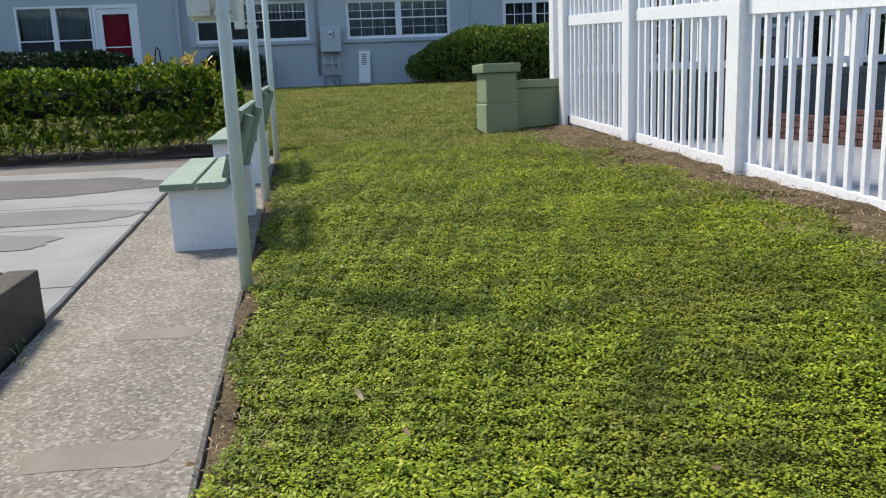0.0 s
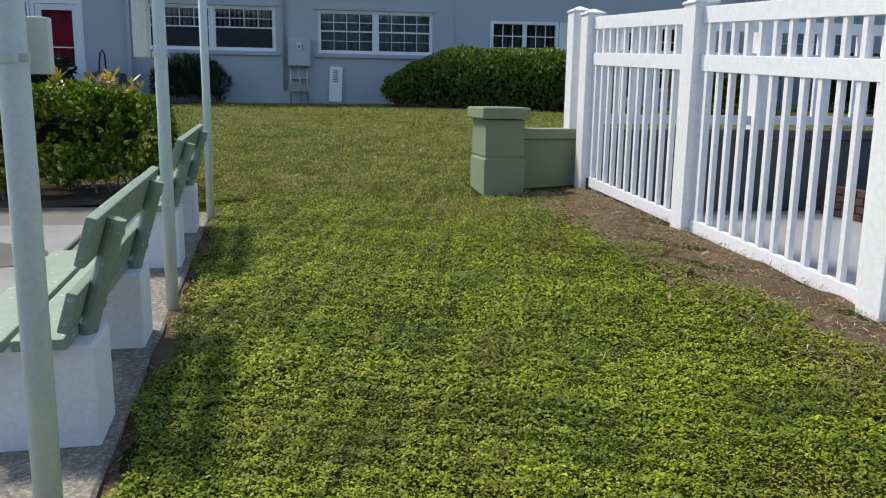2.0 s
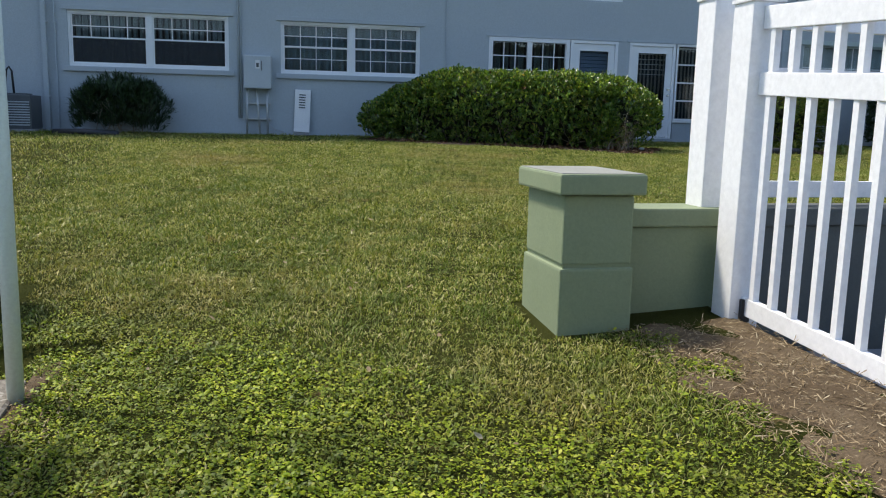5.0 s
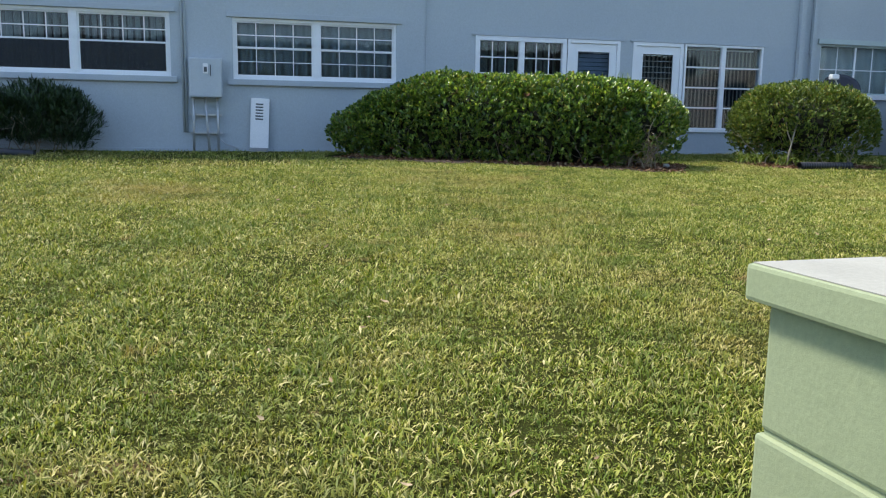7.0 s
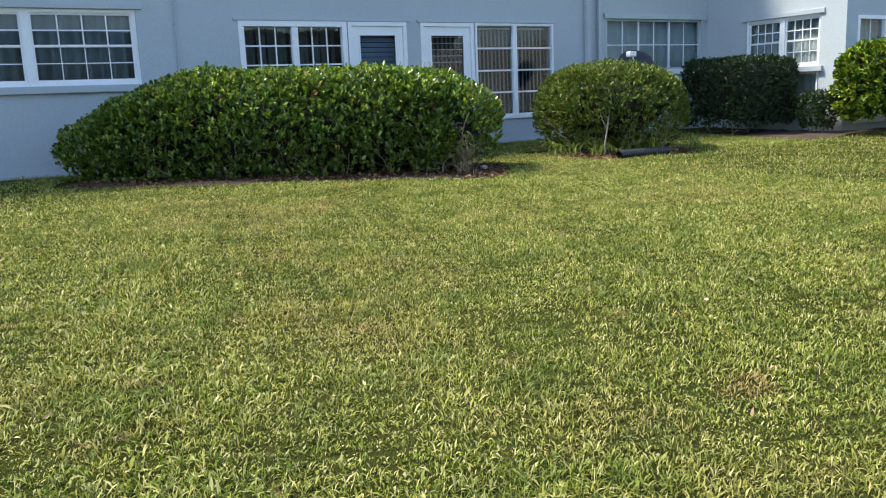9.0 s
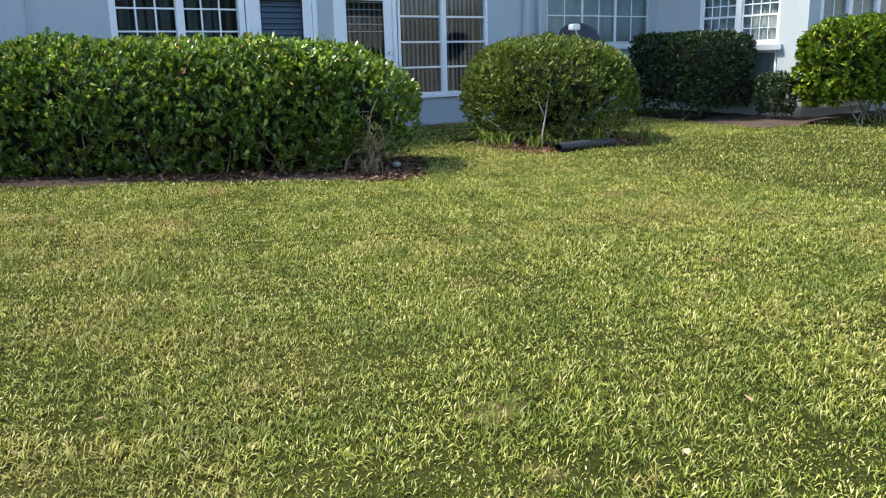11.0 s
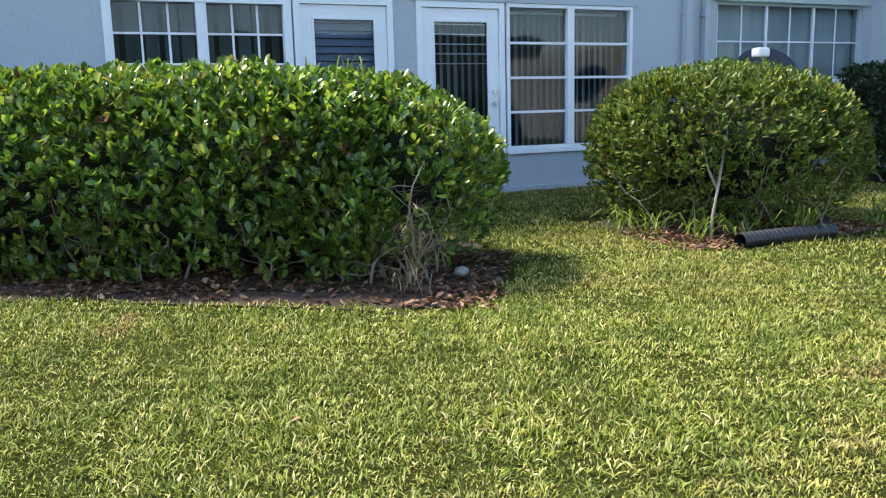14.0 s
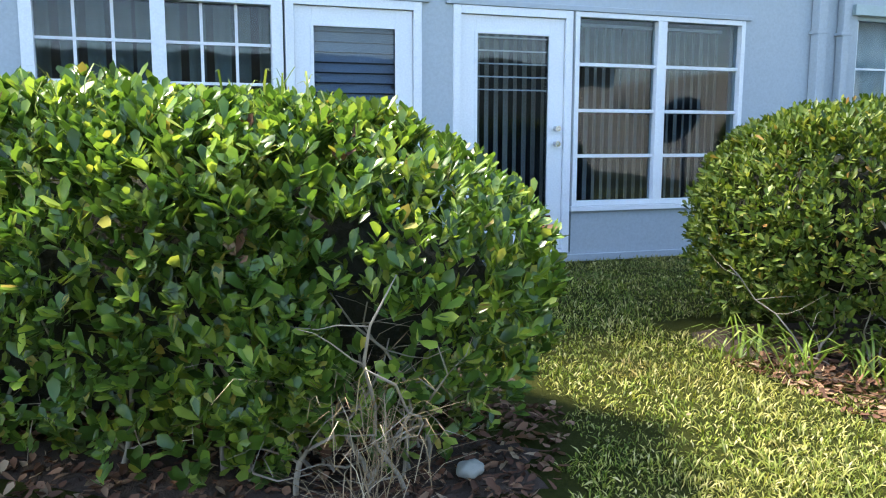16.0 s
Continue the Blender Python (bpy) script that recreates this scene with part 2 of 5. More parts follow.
DARKLEAF = leafy("dark_clipped_leaf", [(0.0, (0.010, 0.026, 0.009)), (0.6, (0.022, 0.050, 0.014)), (1.0, (0.045, 0.085, 0.020))], 0.4, 0.4, 0.15)
LIMELEAF = leafy("lime_topped_leaf", [(0.0, (0.03, 0.062, 0.008)), (0.45, (0.075, 0.14, 0.014)), (0.8, (0.17, 0.26, 0.022)), (1.0, (0.40, 0.43, 0.035))], 0.5, 0.2, 0.3)
CROTON = leafy("yellow_croton_leaf", [(0.0, (0.10, 0.16, 0.02)), (0.4, (0.40, 0.36, 0.03)), (0.75, (0.55, 0.40, 0.04)), (1.0, (0.48, 0.14, 0.03))], 0.35, 0.5, 0.25)
BLADEPLANT = leafy("strappy_green_leaf", [(0.0, (0.08, 0.14, 0.02)), (0.6, (0.18, 0.26, 0.04)), (1.0, (0.36, 0.36, 0.12))], 0.4, 0.5, 0.3)
GLASS = glass("window_glass")
SCREEN, nt_, b_ = nodes_of("insect_screen")
b_.inputs["Base Color"].default_value, b_.inputs["Roughness"].default_value, b_.inputs["Alpha"].default_value = (0.03, 0.035, 0.04, 1), 0.8, 0.55

# ---- building blocks ----


def part(name, bm, material, parent=None, label="", smooth=False):
    me = bpy.data.meshes.new(name)
    bm.to_mesh(me)
    bm.free()
    me.materials.append(material)
    if smooth:
        for p in me.polygons:
            p.use_smooth = True
    ob = new(name, me)
    ob.parent = parent
    return tagged(ob, label)


def raw(name, verts, faces_flat, sizes, material, parent=None, label=""):
    """One mesh from arrays: many small islands (leaves, blades, litter)."""
    me = bpy.data.meshes.new(name)
    me.vertices.add(len(verts))
    me.vertices.foreach_set("co", np.asarray(verts, np.float32).ravel())
    me.loops.add(len(faces_flat))
    me.loops.foreach_set("vertex_index", np.asarray(faces_flat, np.int32))
    me.polygons.add(len(sizes))
    sizes = np.asarray(sizes, np.int32)
    me.polygons.foreach_set("loop_start", np.concatenate([[0], np.cumsum(sizes)[:-1]]).astype(np.int32))
    me.update(calc_edges=True)
    me.materials.append(material)
    ob = new(name, me)
    ob.parent = parent
    return tagged(ob, label)


def empty(name, label, category, at=(0, 0, 0), turn=0.0, group="", kind=""):
    ob = new(name)
    ob.matrix_world = pose(*at, 0, 0, turn)
    ob.empty_display_size = 0.1
    return tagged(ob, label, category, group, kind)


def bx(bm, x0, x1, y0, y1, z0, z1, bevel=0.0, tilt=None):
    r = bmesh.ops.create_cube(bm, size=1.0)
    m = Matrix.Translation(((x0 + x1) / 2, (y0 + y1) / 2, (z0 + z1) / 2)) @ Matrix.Diagonal((x1 - x0, y1 - y0, z1 - z0, 1))
    if tilt is not None:
        m = tilt @ m
    bmesh.ops.transform(bm, matrix=m, verts=r["verts"])
    if bevel:
        es = list({e for v in r["verts"] for e in v.link_edges})
        bmesh.ops.bevel(bm, geom=es, offset=bevel, segments=2, affect="EDGES", profile=0.6)
    return bm


def boxed(name, dims, material, parent=None, label="", bevel=0.006, tilt=None):
    return part(name, bx(bmesh.new(), *dims, bevel, tilt), material, parent, label)


def tube_bm(pts, radii, sides=8, bm=None, cap=True):
    """A tube along points, tapered."""
    bm = bm or bmesh.new()
    rings = []
    for i, p in enumerate(pts):
        p = Vector(p)
        d = (Vector(pts[min(i + 1, len(pts) - 1)]) - Vector(pts[max(i - 1, 0)])).normalized()
        a = d.orthogonal().normalized()
        b = d.cross(a)
        r = radii[i] if isinstance(radii, (list, tuple)) else radii
        rings.append([bm.verts.new(p + (a * math.cos(k * 2 * math.pi / sides) + b * math.sin(k * 2 * math.pi / sides)) * r) for k in range(sides)])
    # keep ring starts aligned so the tube does not twist
    for r0, r1 in zip(rings, rings[1:]):
        best = min(range(sides), key=lambda s: sum((r0[k].co - r1[(k + s) % sides].co).length for k in range(sides)))
        r1[:] = r1[best:] + r1[:best]
        for k in range(sides):
            bm.faces.new((r0[k], r0[(k + 1) % sides], r1[(k + 1) % sides], r1[k]))
    if cap:
        bm.faces.new(rings[0][::-1])
        bm.faces.new(rings[-1])
    bmesh.ops.recalc_face_normals(bm, faces=bm.faces)
    return bm


# ---- ground ----
YS = [-60, -10, 0, 4.5, 7.26, 10.1, 15, 20, 24.6, 60]
ZS = [-0.1, 0.0, 0.40, 0.63, 0.765, 0.895, 1.27, 1.61, 1.70, 1.75]


def lawn_z(x, y):
    x, y = np.asarray(x, float), np.asarray(y, float)
    s = np.clip((y - 9) / 11, 0, 1)
    s = s * s * (3 - 2 * s)
    return np.interp(y, YS, ZS) + 0.055 * (1 - s) * np.clip(x, -3, 8) + 0.012 * np.sin(1.7 * x + 0.6) * np.sin(1.3 * y)


def slab_z(y):
    return 0.375 + 0.0455 * y


SKEW = -0.048  # the walk, poles and fence run a little off the facade's square


def slab_right(y):
    return -0.42 + SKEW * y


def slab_left(y):
    return -1.36 + SKEW * y


def ground_z(x, y):
    """Lawn everywhere, held below the concrete, the court and the patio."""
    z = lawn_z(x, y)
    x, y = np.asarray(x, float), np.asarray(y, float)
    on_court = (x < slab_right(y) - 0.03) & (y < 10.75)
    z = np.where(on_court, np.minimum(z, slab_z(y)) - 0.10, z)
    edge = np.clip((x - slab_right(y)) / 0.6, 0, 1)
    z = np.where((x >= slab_right(y) - 0.03) & (x < slab_right(y) + 0.6) & (y < 10.75), slab_z(y) - 0.035 + (z - slab_z(y) + 0.035) * edge, z)
    in_patio = (x > 3.45 + SKEW * y) & (y < 11.0)
    return np.where(in_patio, 0.60, z)


def grid_mesh(name, xs, ys, zf, material, label, category, kind="structure"):
    X, Y = np.meshgrid(xs, ys)
    v = np.stack([X, Y, zf(X, Y)], -1).reshape(-1, 3)
    nx, ny = len(xs), len(ys)
    i = (np.arange(ny - 1)[:, None] * nx + np.arange(nx - 1)[None, :]).ravel()
    f = np.stack([i, i + 1, i + nx + 1, i + nx], 1)
    ob = raw(name, v, f.ravel(), np.full(len(f), 4), material)
    return tagged(ob, label, category, kind=kind)


xs = np.concatenate([np.array([-300, -120, -60, -30, -18]), np.arange(-12, 22.01, 0.2), np.array([30, 60, 120, 300])])
ys = np.concatenate([np.array([-300, -120, -60, -30, -14]), np.arange(-6, 25.01, 0.2), np.array([40, 60, 120, 300])])
grid_mesh("ground", xs, ys, ground_z, SOIL, "uneven lawn soil showing between green and straw grass", "ground")


def sloped_slab(name, x0, x1, y0, y1, thick, material, label, category, parent=None, lift=0.0):
    """A cast slab on the court's plane, edges eased."""
    bm = bmesh.new()
    n = max(2, int((y1 - y0) / 0.25))
    top = []
    rnd = random.Random(int((y0 + 50) * 100))
    for i in range(n + 1):
        y = y0 + (y1 - y0) * i / n
        a, b = (x0(y) if callable(x0) else x0), (x1(y) if callable(x1) else x1)
        j = rnd.uniform(-0.004, 0.004)
        z = slab_z(y) + lift
        top.append([bm.verts.new(p) for p in ((a + j, y, z - thick), (a + j, y, z - 0.012), (a + j + 0.014, y, z), (b - j - 0.014, y, z), (b - j, y, z - 0.012), (b - j, y, z - thick))])
    for r0, r1 in zip(top, top[1:]):
        for k in range(5):
            bm.faces.new((r0[k], r0[k + 1], r1[k + 1], r1[k]))
    bm.faces.new(top[0])
    bm.faces.new(top[-1][::-1])
    bmesh.ops.recalc_face_normals(bm, faces=bm.faces)
    ob = part(name, bm, material, parent)
    return tagged(ob, label, category, kind="structure") if parent is None else ob


walkway = sloped_slab("pavement", slab_left, slab_right, -6.0, 10.35, 0.14, CONCRETE, "worn exposed-aggregate concrete strip beside the benches", "pavement")
for cx, cy, rx, ry in ((-0.94, 3.80, 0.19, 0.075), (-0.88, 2.60, 0.25, 0.09)):
    bm = bmesh.new()
    ring = [(cx + rx * abs(math.cos(a)) ** 0.5 * math.copysign(1, math.cos(a)) * (1 + 0.05 * math.sin(7 * a)), cy + ry * abs(math.sin(a)) ** 0.5 * math.copysign(1, math.sin(a)) * (1 + 0.10 * math.sin(5 * a + 1))) for a in np.linspace(0, 2 * math.pi, 56)[:-1]]
    bm.faces.new([bm.verts.new((x, y, slab_z(y) + 0.0015)) for x, y in ring])
    part("patch", bm, surface("pale_smooth_repair", (0.175, 0.156, 0.124), (0.25, 0.225, 0.182), 5.0, 90, 0.85, 0.3, 0.003), walkway, "pale smooth repair patch")
court = empty("court_floor", "pale painted concrete court slabs with dark stains", "court", kind="structure")
for y0, y1 in ((-6.0, 4.80), (4.818, 6.54), (6.556, 7.52), (7.536, 9.85)):
    sloped_slab("slab", -14.0, lambda y: slab_left(y) - 0.05, y0, y1, 0.12, COURT if y0 not in (6.56,) else CONCRETE, "", "", court, lift=-0.015)
sloped_slab("slab", -14.0, lambda y: slab_left(y) - 0.02, 9.87, 10.75, 0.12, COURTDARK, "", "", court, lift=-0.02)
# old dark stains on the court, each with its own ragged outline
STAIN = surface("grey_brown_weathered_stain", (0.085, 0.078, 0.072), (0.125, 0.115, 0.105), 2.2, 50, 0.85, 0.2, 0.003)
GREYSTAIN = surface("grey_rain_stain", (0.13, 0.13, 0.125), (0.19, 0.19, 0.185), 1.6, 50, 0.85, 0.2, 0.003)
for cx, cy, rx, ry, mat, word in ((-4.1, 8.72, 2.05, 0.66, STAIN, "large dark weathered stain"), (-3.6, 7.05, 1.75, 0.36, GREYSTAIN, "pale grey rain stain"), (-3.55, 6.12, 1.35, 0.34, GREYSTAIN, "grey rain stain")):
    bm = bmesh.new()
    rim = []
    for k in range(64):
        a = k * 2 * math.pi / 64
        f = 1 + 0.05 * math.sin(3 * a + cx) + 0.04 * math.sin(7 * a + cy) + 0.02 * math.sin(17 * a)
        x, y = cx + rx * f * math.copysign(abs(math.cos(a)) ** 0.7, math.cos(a)), cy + ry * f * math.copysign(abs(math.sin(a)) ** 0.7, math.sin(a))
        rim.append(bm.verts.new((x, y, slab_z(y) - 0.015 + 0.0045)))
    bm.faces.new(rim)
    part("stain", bm, mat, court, word)
# patio behind the fence
bm = bmesh.new()
bx(bm, 3.0, 14.0, -6.0, 10.60, 0.55, 0.78, 0.01)
tagged(part("patio_floor", bm, PATIO), "pale grey concrete patio behind the white fence", "patio", kind="structure")

# ---- bare soil beds ----


def bed(name, xs_of, y0, y1, material, label, lift=0.012, step=0.05, turn=None):
    """A bare bed laid on the lawn: xs_of(y) gives its two ragged sides."""
    rows = []
    v, f = [], []
    ysb = np.arange(y0, y1 + step / 2, step)
    n = 10
    for k, y in enumerate(ysb):
        a, b = xs_of(y)
        xx = np.linspace(a, b, n)
        h = lift + 0.018 * np.sin(xx * 7 + y * 3) * np.sin(y * 5) + 0.012 * np.sin(xx * 19 + y * 11)
        h[0] = h[-1] = -0.01
        yy = np.full(n, y)
        if turn:
            cx, cy, a_ = turn
            xx, yy = cx + xx * math.cos(a_) - yy * math.sin(a_), cy + xx * math.sin(a_) + yy * math.cos(a_)
        zz = ground_z(xx, yy) + np.maximum(h, -0.01)
        v += list(zip(xx, yy, zz))
    m = len(ysb)
    for i in range(m - 1):
        for j in range(n - 1):
            f += [i * n + j, i * n + j + 1, (i + 1) * n + j + 1, (i + 1) * n + j]
    ob = raw(name, np.array(v), f, np.full(len(f) // 4, 4), material)
    return tagged(ob, label, "garden bed", kind="structure")


def fence_x(y):
    return 3.27 + SKEW * y


def wob(y, a=0.06):
    return a * math.sin(3.1 * y) + a * 0.6 * math.sin(7.7 * y + 1) + a * 0.4 * math.sin(17 * y)


bed("fence_bed", lambda y: (fence_x(y) - 0.52 - 0.18 * math.sin(0.9 * y) + wob(y), fence_x(y) + 0.10), -3.0, 10.35, MULCH, "bare brown soil strip along the foot of the fence")
bed("walk_edge_bed", lambda y: (slab_right(y) - 0.01, slab_right(y) + 0.09 + wob(y, 0.04)), 0.0, 10.6, MULCH, "bare soil seam between concrete strip and lawn")
HEDGE_TURN = (4.62, 22.15, radians(-32.0))
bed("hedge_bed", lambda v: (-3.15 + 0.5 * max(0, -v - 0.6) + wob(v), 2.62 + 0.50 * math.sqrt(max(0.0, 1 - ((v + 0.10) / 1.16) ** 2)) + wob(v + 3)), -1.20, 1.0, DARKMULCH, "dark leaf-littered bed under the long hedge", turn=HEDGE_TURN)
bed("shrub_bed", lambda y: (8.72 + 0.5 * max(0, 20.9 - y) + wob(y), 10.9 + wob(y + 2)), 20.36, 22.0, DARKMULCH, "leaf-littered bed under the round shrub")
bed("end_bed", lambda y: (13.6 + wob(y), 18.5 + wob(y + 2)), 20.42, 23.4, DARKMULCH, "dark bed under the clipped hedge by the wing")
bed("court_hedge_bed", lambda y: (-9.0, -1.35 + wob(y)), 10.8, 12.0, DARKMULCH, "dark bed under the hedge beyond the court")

# ---- building shell ----
WY = 24.64
BASE = 1.45
# roof line is unseen; raised to lengthen the facade's shadow on the lawn
TOP = 8.0


def wall_with_openings(name, a0, a1, z0, z1, holes, axis, at, thick, label, material=STUCCO):
    """A wall along x or y with rectangular openings cut right through it."""
    us = sorted({a0, a1, *[h[0] for h in holes], *[h[1] for h in holes]})
    vs = sorted({z0, z1, *[h[2] for h in holes], *[h[3] for h in holes]})
    bm = bmesh.new()
    cache = {}

    def vert(u, d, z):
        key = (round(u, 4), d, round(z, 4))
        if key not in cache:
            cache[key] = bm.verts.new((u, at + d * thick, z) if axis == "x" else (at + d * thick, u, z))
        return cache[key]

    solid = lambda i, j: 0 <= i < len(us) - 1 and 0 <= j < len(vs) - 1 and not any(
        h[0] <= (us[i] + us[i + 1]) / 2 <= h[1] and h[2] <= (vs[j] + vs[j + 1]) / 2 <= h[3] for h in holes)
    for i in range(len(us) - 1):
        for j in range(len(vs) - 1):
            if not solid(i, j):
                continue
            u0, u1, w0, w1 = us[i], us[i + 1], vs[j], vs[j + 1]
            for d in (0, 1):
                bm.faces.new([vert(u, d, z) for u, z in ((u0, w0), (u1, w0), (u1, w1), (u0, w1))])
            if not solid(i - 1, j):
                bm.faces.new([vert(u0, d, z) for d, z in ((0, w0), (1, w0), (1, w1), (0, w1))])
            if not solid(i + 1, j):
                bm.faces.new([vert(u1, d, z) for d, z in ((0, w0), (1, w0), (1, w1), (0, w1))])
            if not solid(i, j - 1):
                bm.faces.new([vert(u, d, w0) for u, d in ((u0, 0), (u1, 0), (u1, 1), (u0, 1))])
            if not solid(i, j + 1):
                bm.faces.new([vert(u, d, w1) for u, d in ((u0, 0), (u1, 0), (u1, 1), (u0, 1))])
    bmesh.ops.recalc_face_normals(bm, faces=bm.faces)
    return tagged(part(name, bm, material), label, "wall", kind="structure")


W1 = (-4.18, -0.95, 3.05, 4.18)
W2 = (0.14, 3.20, 3.03, 4.14)
W3 = (4.78, 7.88, 1.78, 4.00)
D2 = (8.17, 11.24, 1.78, 4.00)
W4 = (12.66, 15.50, 3.05, 4.12)
W0 = (-9.05, -5.72, 1.78, 4.20)
WU = (4.76, 7.94, 4.90, 6.00)
D2LOW = (9.36, 11.24, 1.78, 2.22)
wall_with_openings("wall_north", -16.0, 15.70, BASE, TOP, [W1, W2, W3, (D2[0], 9.36, 1.78, 4.0), (9.36, 11.24, 2.22, 4.0), W4, (-9.05, -6.98, 2.85, 4.2), (-6.98, -5.72, 1.78, 4.2), WU], "x", WY, 0.22,
                   "long shaded pale blue stucco facade, two storeys")
W5A = (22.68, 23.56, 2.95, 3.97)
W5B = (21.76, 22.68, 2.10, 3.97)
wall_with_openings("wall_east", 21.20, WY + 0.22, BASE, TOP, [W5A, W5B], "y", 15.70, 0.22, "sunlit end wall of the projecting wing")
W6 = (16.05, 19.1, 1.78, 3.88)
wall_with_openings("wall_wing", 15.92, 30.0, BASE, TOP, [W6], "x", 21.20, 0.22, "pale blue stucco front of the projecting wing")
# partitions are added only to close the windows with a dark backing
tagged(boxed("wall_inner", (-16.0, 15.6, WY + 1.5, WY + 1.6, BASE, TOP), ROOM, bevel=0), "added inner partition, coloured dark for the unlit rooms", "wall", kind="structure")
tagged(boxed("wall_inner", (17.0, 17.1, 22.0, 25.9, BASE, TOP), ROOM, bevel=0), "added inner partition of the wing, coloured dark for unlit rooms", "wall", kind="structure")
tagged(boxed("wall_inner", (17.1, 30.0, 22.6, 22.7, BASE, TOP), ROOM, bevel=0), "added inner partition of the wing, coloured dark for unlit rooms", "wall", kind="structure")
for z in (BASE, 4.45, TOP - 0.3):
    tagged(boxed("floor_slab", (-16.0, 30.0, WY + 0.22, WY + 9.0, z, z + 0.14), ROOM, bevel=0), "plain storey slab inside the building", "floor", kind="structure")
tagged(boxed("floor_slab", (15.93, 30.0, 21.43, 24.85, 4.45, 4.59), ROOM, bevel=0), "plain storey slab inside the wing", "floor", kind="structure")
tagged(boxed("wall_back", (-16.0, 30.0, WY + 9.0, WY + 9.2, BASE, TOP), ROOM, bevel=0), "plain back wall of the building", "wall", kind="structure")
tagged(boxed("wall_side", (-16.2, -16.0, WY, WY + 9.2, BASE, TOP), STUCCO, bevel=0), "plain side wall of the building", "wall", kind="structure")
bm = bx(bmesh.new(), -16.5, 15.45, WY - 0.25, WY + 9.5, TOP, TOP + 0.22, 0.02)
bx(bm, 15.45, 30.3, 20.95, WY + 9.5, TOP, TOP + 0.22, 0.02)
tagged(part("roof", bm, ROOF), "unseen flat grey roof, height and shallow eave set for the shadow", "roof", kind="structure")
bm = bx(bmesh.new(), -16.0, 15.69, WY - 0.03, WY - 0.002, BASE, 1.76, 0.004)
tagged(part("baseboard", bm, SILL), "low painted plinth at the foot of the facade", "plinth", kind="structure")


def wavy_panel(name, u0, u1, z0, z1, at, axis, pitch, depth, material, label, category, gaps=False):
    """A hanging cloth or row of blinds, folded in depth; gaps cut slits for fold shade."""
    n = max(8, int((u1 - u0) / pitch * 6))
    rnd = random.Random(int(abs(u0) * 100))
    bm = bmesh.new()
    rows = []
    for i in range(n + 1):
        u = u0 + (u1 - u0) * i / n
        d = at + depth * (math.sin(2 * math.pi * u / pitch) + 0.35 * math.sin(2 * math.pi * u / pitch * 0.37 + 1))
        rows.append([bm.verts.new((u, d + k * 0.004, z) if axis == "x" else (d, u, z)) for k, z in enumerate((z0, (z0 + z1) / 2, z1))])
    for i, (a, b) in enumerate(zip(rows, rows[1:])):
        # skipped strips show the dark room where the folds would be shaded
        if gaps and (i + (i // 23)) % 6 in (4, 5):
            continue
        for k in range(2):
            bm.faces.new((a[k], b[k], b[k + 1], a[k + 1]))
    ob = part(name, bm, material, smooth=True)
    so = ob.modifiers.new("thickness", "SOLIDIFY")
    so.thickness = 0.003
    ob.parent = HOLDER[0]
    return tagged(ob, label)


def slat_blind(name, u0, u1, z0, z1, at, material, label):
    ob = empty(name, label, "", ((u0 + u1) / 2, at, z1))
    ob.parent = HOLDER[0]
    bm = bmesh.new()
    bx(bm, -(u1 - u0) / 2, (u1 - u0) / 2, -0.040, 0.040, -0.002, 0.002, 0, Matrix.Rotation(radians(68), 4, "X"))
    first = part("slat", bm, material, ob)
    n = int((z1 - z0) / 0.085)
    for k in range(n):
        s = first if k == 0 else new("slat", first.data)
        s.parent = ob
        s.location = (0, 0, -0.02 - k * (z1 - z0 - 0.03) / n)
    return ob


HOLDER = [None]


def vertical_blind(u0, u1, z0, z1):
    """Turned fabric slats hanging from a head rail, behind the glass."""
    b = part("vertical_blind", bx(bmesh.new(), u0, u1, WY + 0.27, WY + 0.31, z1 - 0.03, z1, 0.004), WHITEPLASTIC, HOLDER[0], "taupe vertical blind on a white head rail")
    w = 0.092
    n = int((u1 - u0) / w)
    slat = None
    for k in range(n):
        if slat is None:
            slat = part("slat", bx(bmesh.new(), -0.042, 0.042, -0.0015, 0.0015, z0 - z1, -0.03, 0.0), BLIND, b)
            q = slat
        else:
            q = new("slat", slat.data)
            q.parent = b
        q.matrix_basis = pose(u0 + (k + 0.5) * (u1 - u0) / n, WY + 0.29, z1, 0, 0, 38 + 6 * math.sin(k * 2.3))


